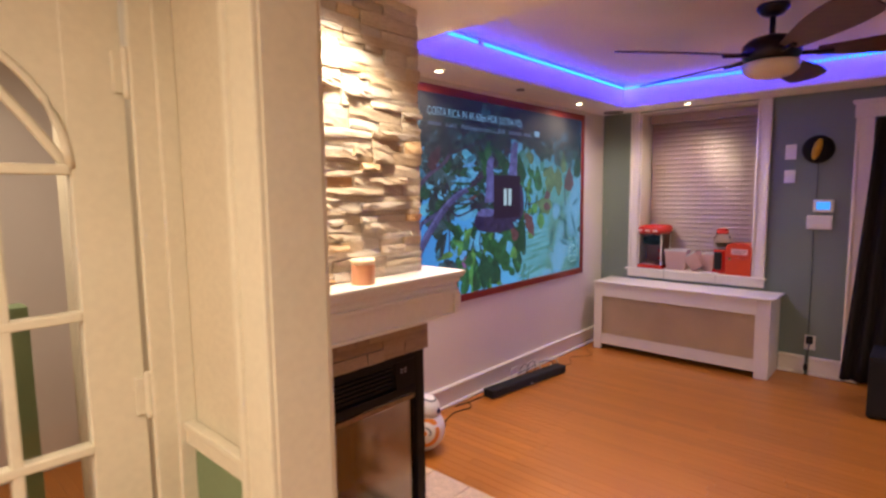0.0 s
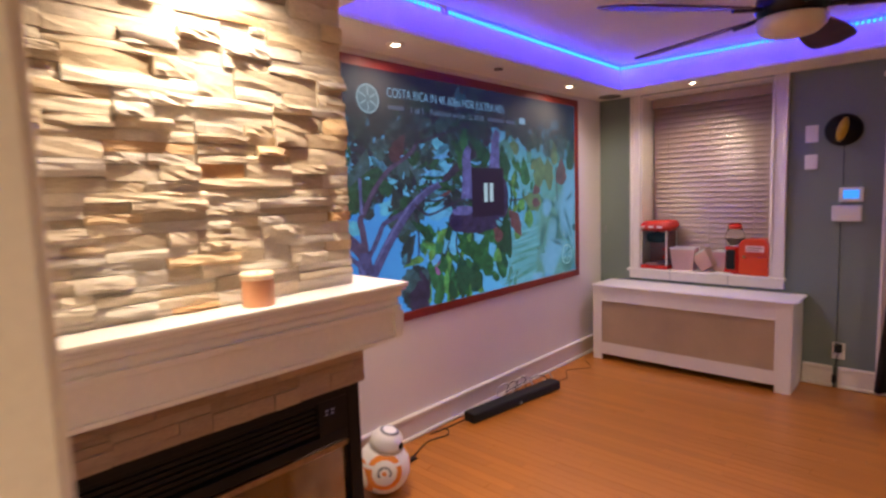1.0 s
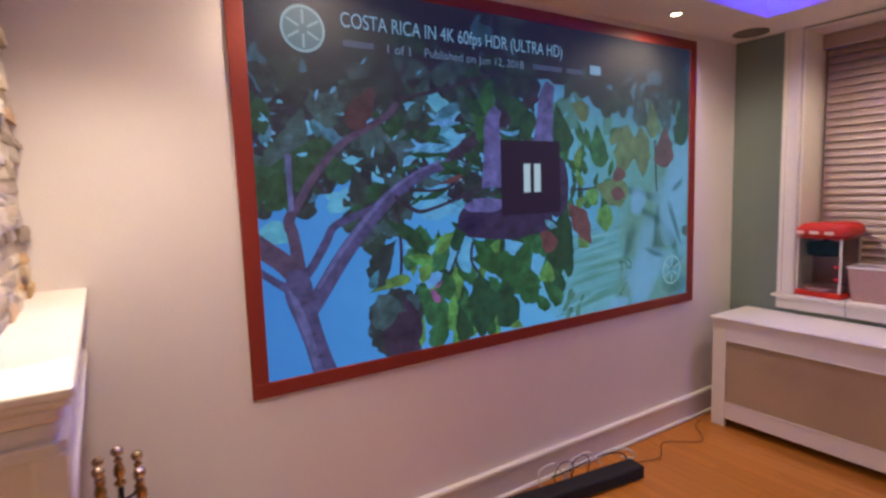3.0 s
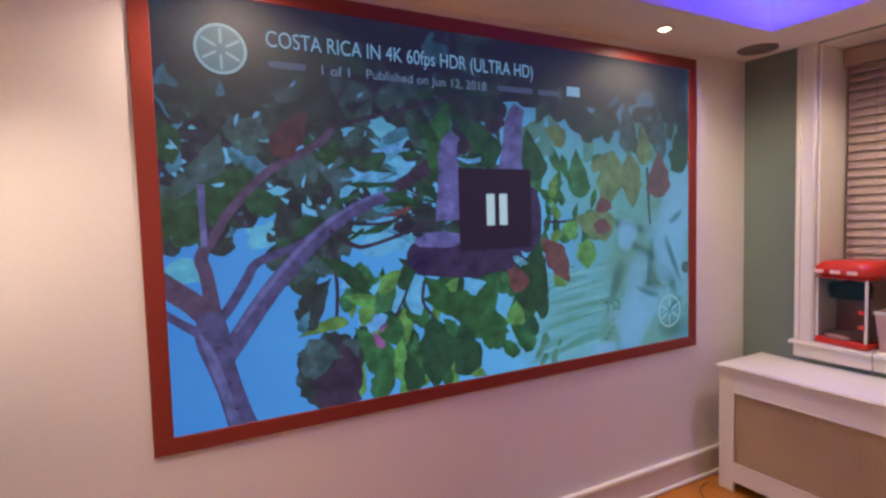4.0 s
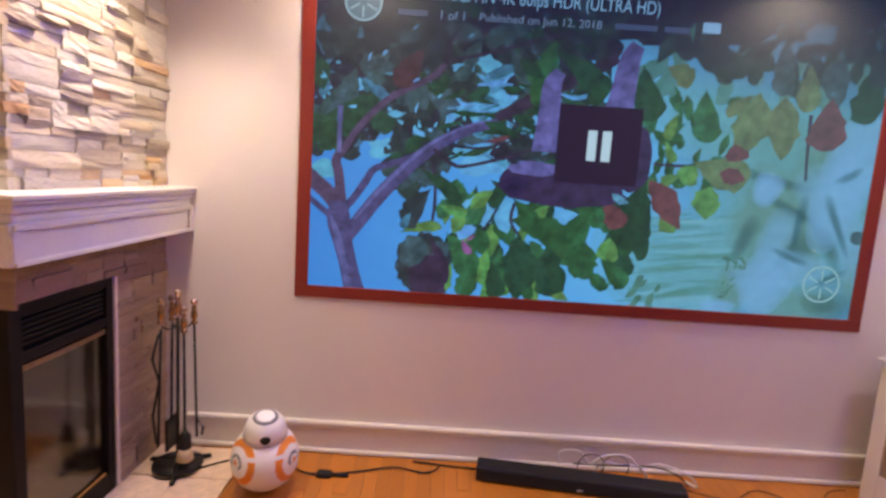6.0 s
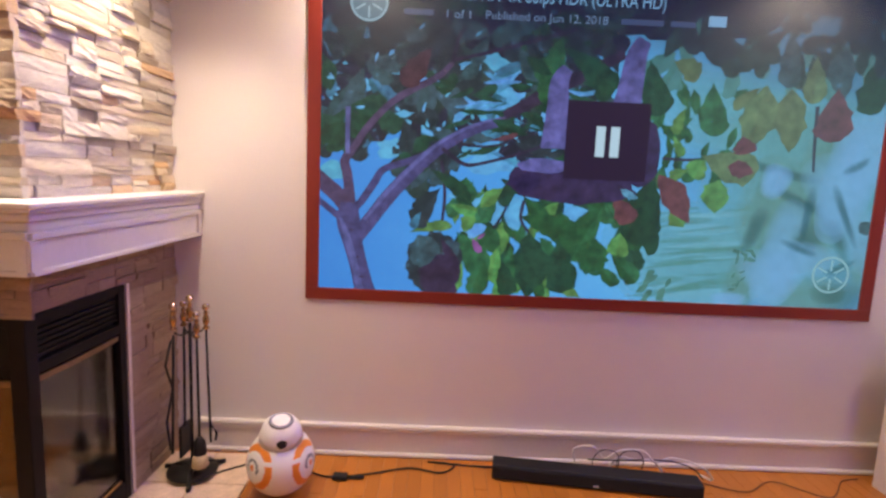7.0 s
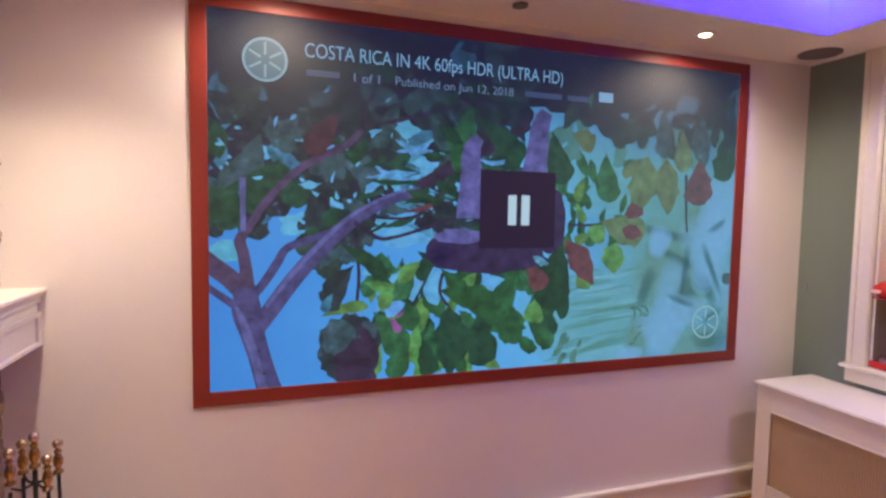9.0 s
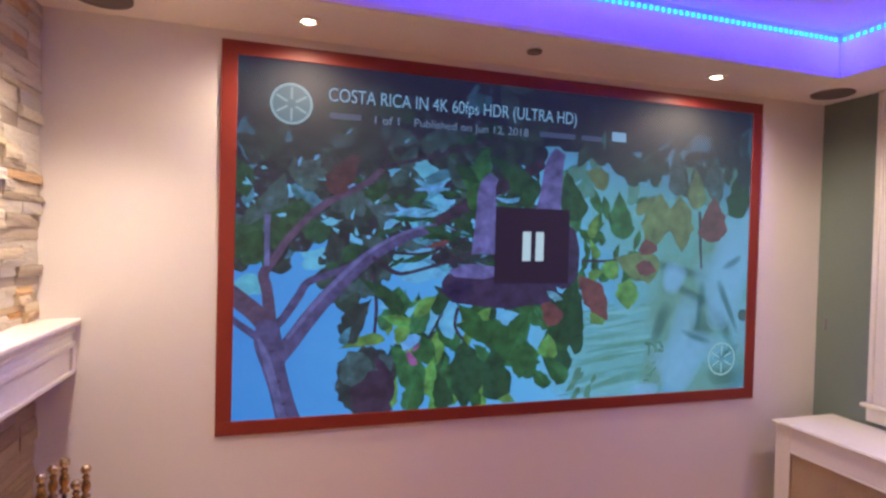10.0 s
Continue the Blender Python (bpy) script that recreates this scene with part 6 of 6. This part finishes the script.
# ---- hearth tiles, floorboards and stones ------------------------------
hearth = thing("hearth", (0, 0, 0), "flat hearth of beige stone tiles in front of the fireplace", "hearth", kind="structure")
bm = bmesh.new()
box(bm, -0.5, 0.5, -0.5, 0.5, -0.009, 0.010, 0.0)
bmesh.ops.bevel(bm, geom=[e for e in bm.edges if all(v.co.z > 0 for v in e.verts)], offset=0.004, segments=1, affect="EDGES")
tile_me = mesh_of("tile", bm, M_HEARTH)
cells = [(-2.40 + 0.25 * i + 0.005, -2.40 + 0.25 * (i + 1), y0, y1) for i in range(5) for y0, y1 in ((FY + 0.002, 2.10), (2.104, 2.315))]
cells += [(-1.55, -1.15, 0.97 + 0.23 * j, 0.97 + 0.23 * (j + 1) - 0.005) for j in range(4)]
for x0, x1, y0, y1 in cells:
    ob = new("tile", tile_me)
    ob.parent = hearth
    ob.matrix_basis = Matrix.Translation(((x0 + x1) / 2, (y0 + y1) / 2, 0)) @ Matrix.Diagonal((x1 - x0, y1 - y0, 1, 1))

bm = bmesh.new()
box(bm, -0.5, 0.5, -0.5, 0.5, -0.012, 0.0)
bmesh.ops.bevel(bm, geom=[e for e in bm.edges if all(v.co.z > -0.001 for v in e.verts)], offset=0.0012, segments=1, affect="EDGES")
board_me = mesh_of("floorboard", bm, M_PLANK)
rng = random.Random(5)
rest = bmesh.new()
ROW = 0.0572
y = SOUTH
while y < NORTH + 0.1:
    side = FAR if y < 1.2 else WEST
    x = side - rng.uniform(0, 0.8)
    while x < EAST:
        n_x = x + rng.uniform(0.7, 1.5)
        a, b = max(x, side), min(n_x, EAST)
        x = n_x
        if b - a < 0.05:
            continue
        z = rng.uniform(-0.0006, 0.0)
        if 2.10 < y < NORTH and a < 0.5:
            ob = new("floorboard", board_me)
            ob.parent = floor
            ob.matrix_basis = Matrix.Translation(((a + b) / 2, y + ROW / 2, z)) @ Matrix.Diagonal((b - a - 0.0012, ROW - 0.0012, 1, 1))
        else:
            box(rest, a + 0.0006, b - 0.0006, y + 0.0006, y + ROW - 0.0006, -0.012, z)
    y += ROW
ob = part("floorboards_beyond", rest, M_PLANK, floor)
tagged(ob, kind="stuff")



def stone_mesh(seed, material):
    """A split stone of unit size: an uneven, bulging face with broken edges, and sides that run back into the wall."""
    r = random.Random(seed)
    bm = bmesh.new()
    nx, nz = 4, 3
    tilt, lean, ridge = r.uniform(-0.35, 0.35), r.uniform(-0.10, 0.30), r.uniform(0.25, 0.75)
    front = []
    for j in range(nz + 1):
        row = []
        for i in range(nx + 1):
            a, c = i / nx, j / nz
            edge = 0.05 * (i in (0, nx)) + 0.07 * (j in (0, nz))
            out = 0.78 + tilt * (a - 0.5) + lean * (c - 0.5) - 0.15 * abs(a - ridge) - edge + r.uniform(-0.10, 0.10)
            x = a - 0.5 + (r.uniform(-0.06, 0.06) if 0 < i < nx else 0.006 * r.uniform(-1, 0) * (1 if i else -1))
            z = c - 0.5 + (r.uniform(-0.09, 0.09) if 0 < j < nz else r.uniform(-0.01, 0.025) * (1 if j == 0 else -1))
            row.append(bm.verts.new((x, out, z)))
        front.append(row)
    ring = front[0] + [row[-1] for row in front[1:]] + front[-1][-2::-1] + [row[0] for row in front[-2:0:-1]]
    back = [bm.verts.new((v.co.x, -0.3, v.co.z)) for v in ring]
    for j in range(nz):
        for i in range(nx):
            bm.faces.new((front[j][i], front[j][i + 1], front[j + 1][i + 1], front[j + 1][i]))
    for k in range(len(ring)):
        bm.faces.new((ring[k], back[k], back[(k + 1) % len(ring)], ring[(k + 1) % len(ring)]))
    return mesh_of("stone", bm, material)


stone_meshes = [stone_mesh(100 + k, M_STONE) for k in range(12)]
shaded_brown_meshes = [stone_mesh(140 + k, M_SHADEDBROWNSTONE) for k in range(5)]


def clad(seed, length, z0, z1, place, relief=1.0, meshes=stone_meshes):
    """Bands of ledger stones over a face, each band broken into blocks of one to four courses; place(along, z) gives the pose."""
    r = random.Random(seed)
    z = z0
    while z < z1 - 0.012:
        band = min(r.choice((0.065, 0.085, 0.105, 0.125)), z1 - z)
        if z1 - z - band < 0.05:
            band = z1 - z
        a = 0.0
        while a < length - 0.001:
            w = r.uniform(0.10, 0.30)
            if length - a - w < 0.08:
                w = length - a
            cuts = [r.uniform(0.7, 1.5) for _ in range(max(1, min(4, round(band / r.choice((0.024, 0.030, 0.042))))))]
            h, low = [band * c / sum(cuts) for c in cuts], z
            for each in h:
                split = [w] if w < 0.13 or r.random() < 0.45 else [w * (k := r.uniform(0.3, 0.7)), w * (1 - k)]
                start = a
                for piece in split:
                    deep = relief * r.choice((0.016, 0.020, 0.024, 0.028, 0.034, 0.044))
                    m = place(start + piece / 2, low + each / 2) @ Matrix.Diagonal((piece - 0.001, deep, each - 0.001, 1)) @ (Matrix.Rotation(math.pi, 4, "Y") if r.random() < 0.5 else Matrix.Identity(4))
                    ob = new("stone", r.choice(meshes))
                    ob.parent, ob.matrix_basis = breast, m
                    start += piece
                low += each
            a += w
        z += band


def on_east(a, z, out=0.0):
    return Matrix.Translation((FX + out, PY1 + a, z)) @ Matrix.Rotation(radians(-90), 4, "Z")


def on_north(a, z):
    return Matrix.Translation((WEST + a, FY, z))


clad(1, FY + 0.018 - PY1, 1.193, SOFFIT, on_east)
clad(2, FX + 0.004 - WEST, 1.193, SOFFIT, on_north, 0.75)
# below the mantel the stone colour carries both brown tone and painted shade
clad(3, FY + 0.036 - PY1, 0.852, 1.000, lambda a, z: on_east(a, z, 0.022), 0.40, shaded_brown_meshes)
clad(4, FX + 0.026 - WEST, 0.857, 1.000, on_north, 0.45, shaded_brown_meshes)
clad(5, INX0 - 0.022 - WEST, 0.0, 0.857, on_north, 0.45, shaded_brown_meshes)
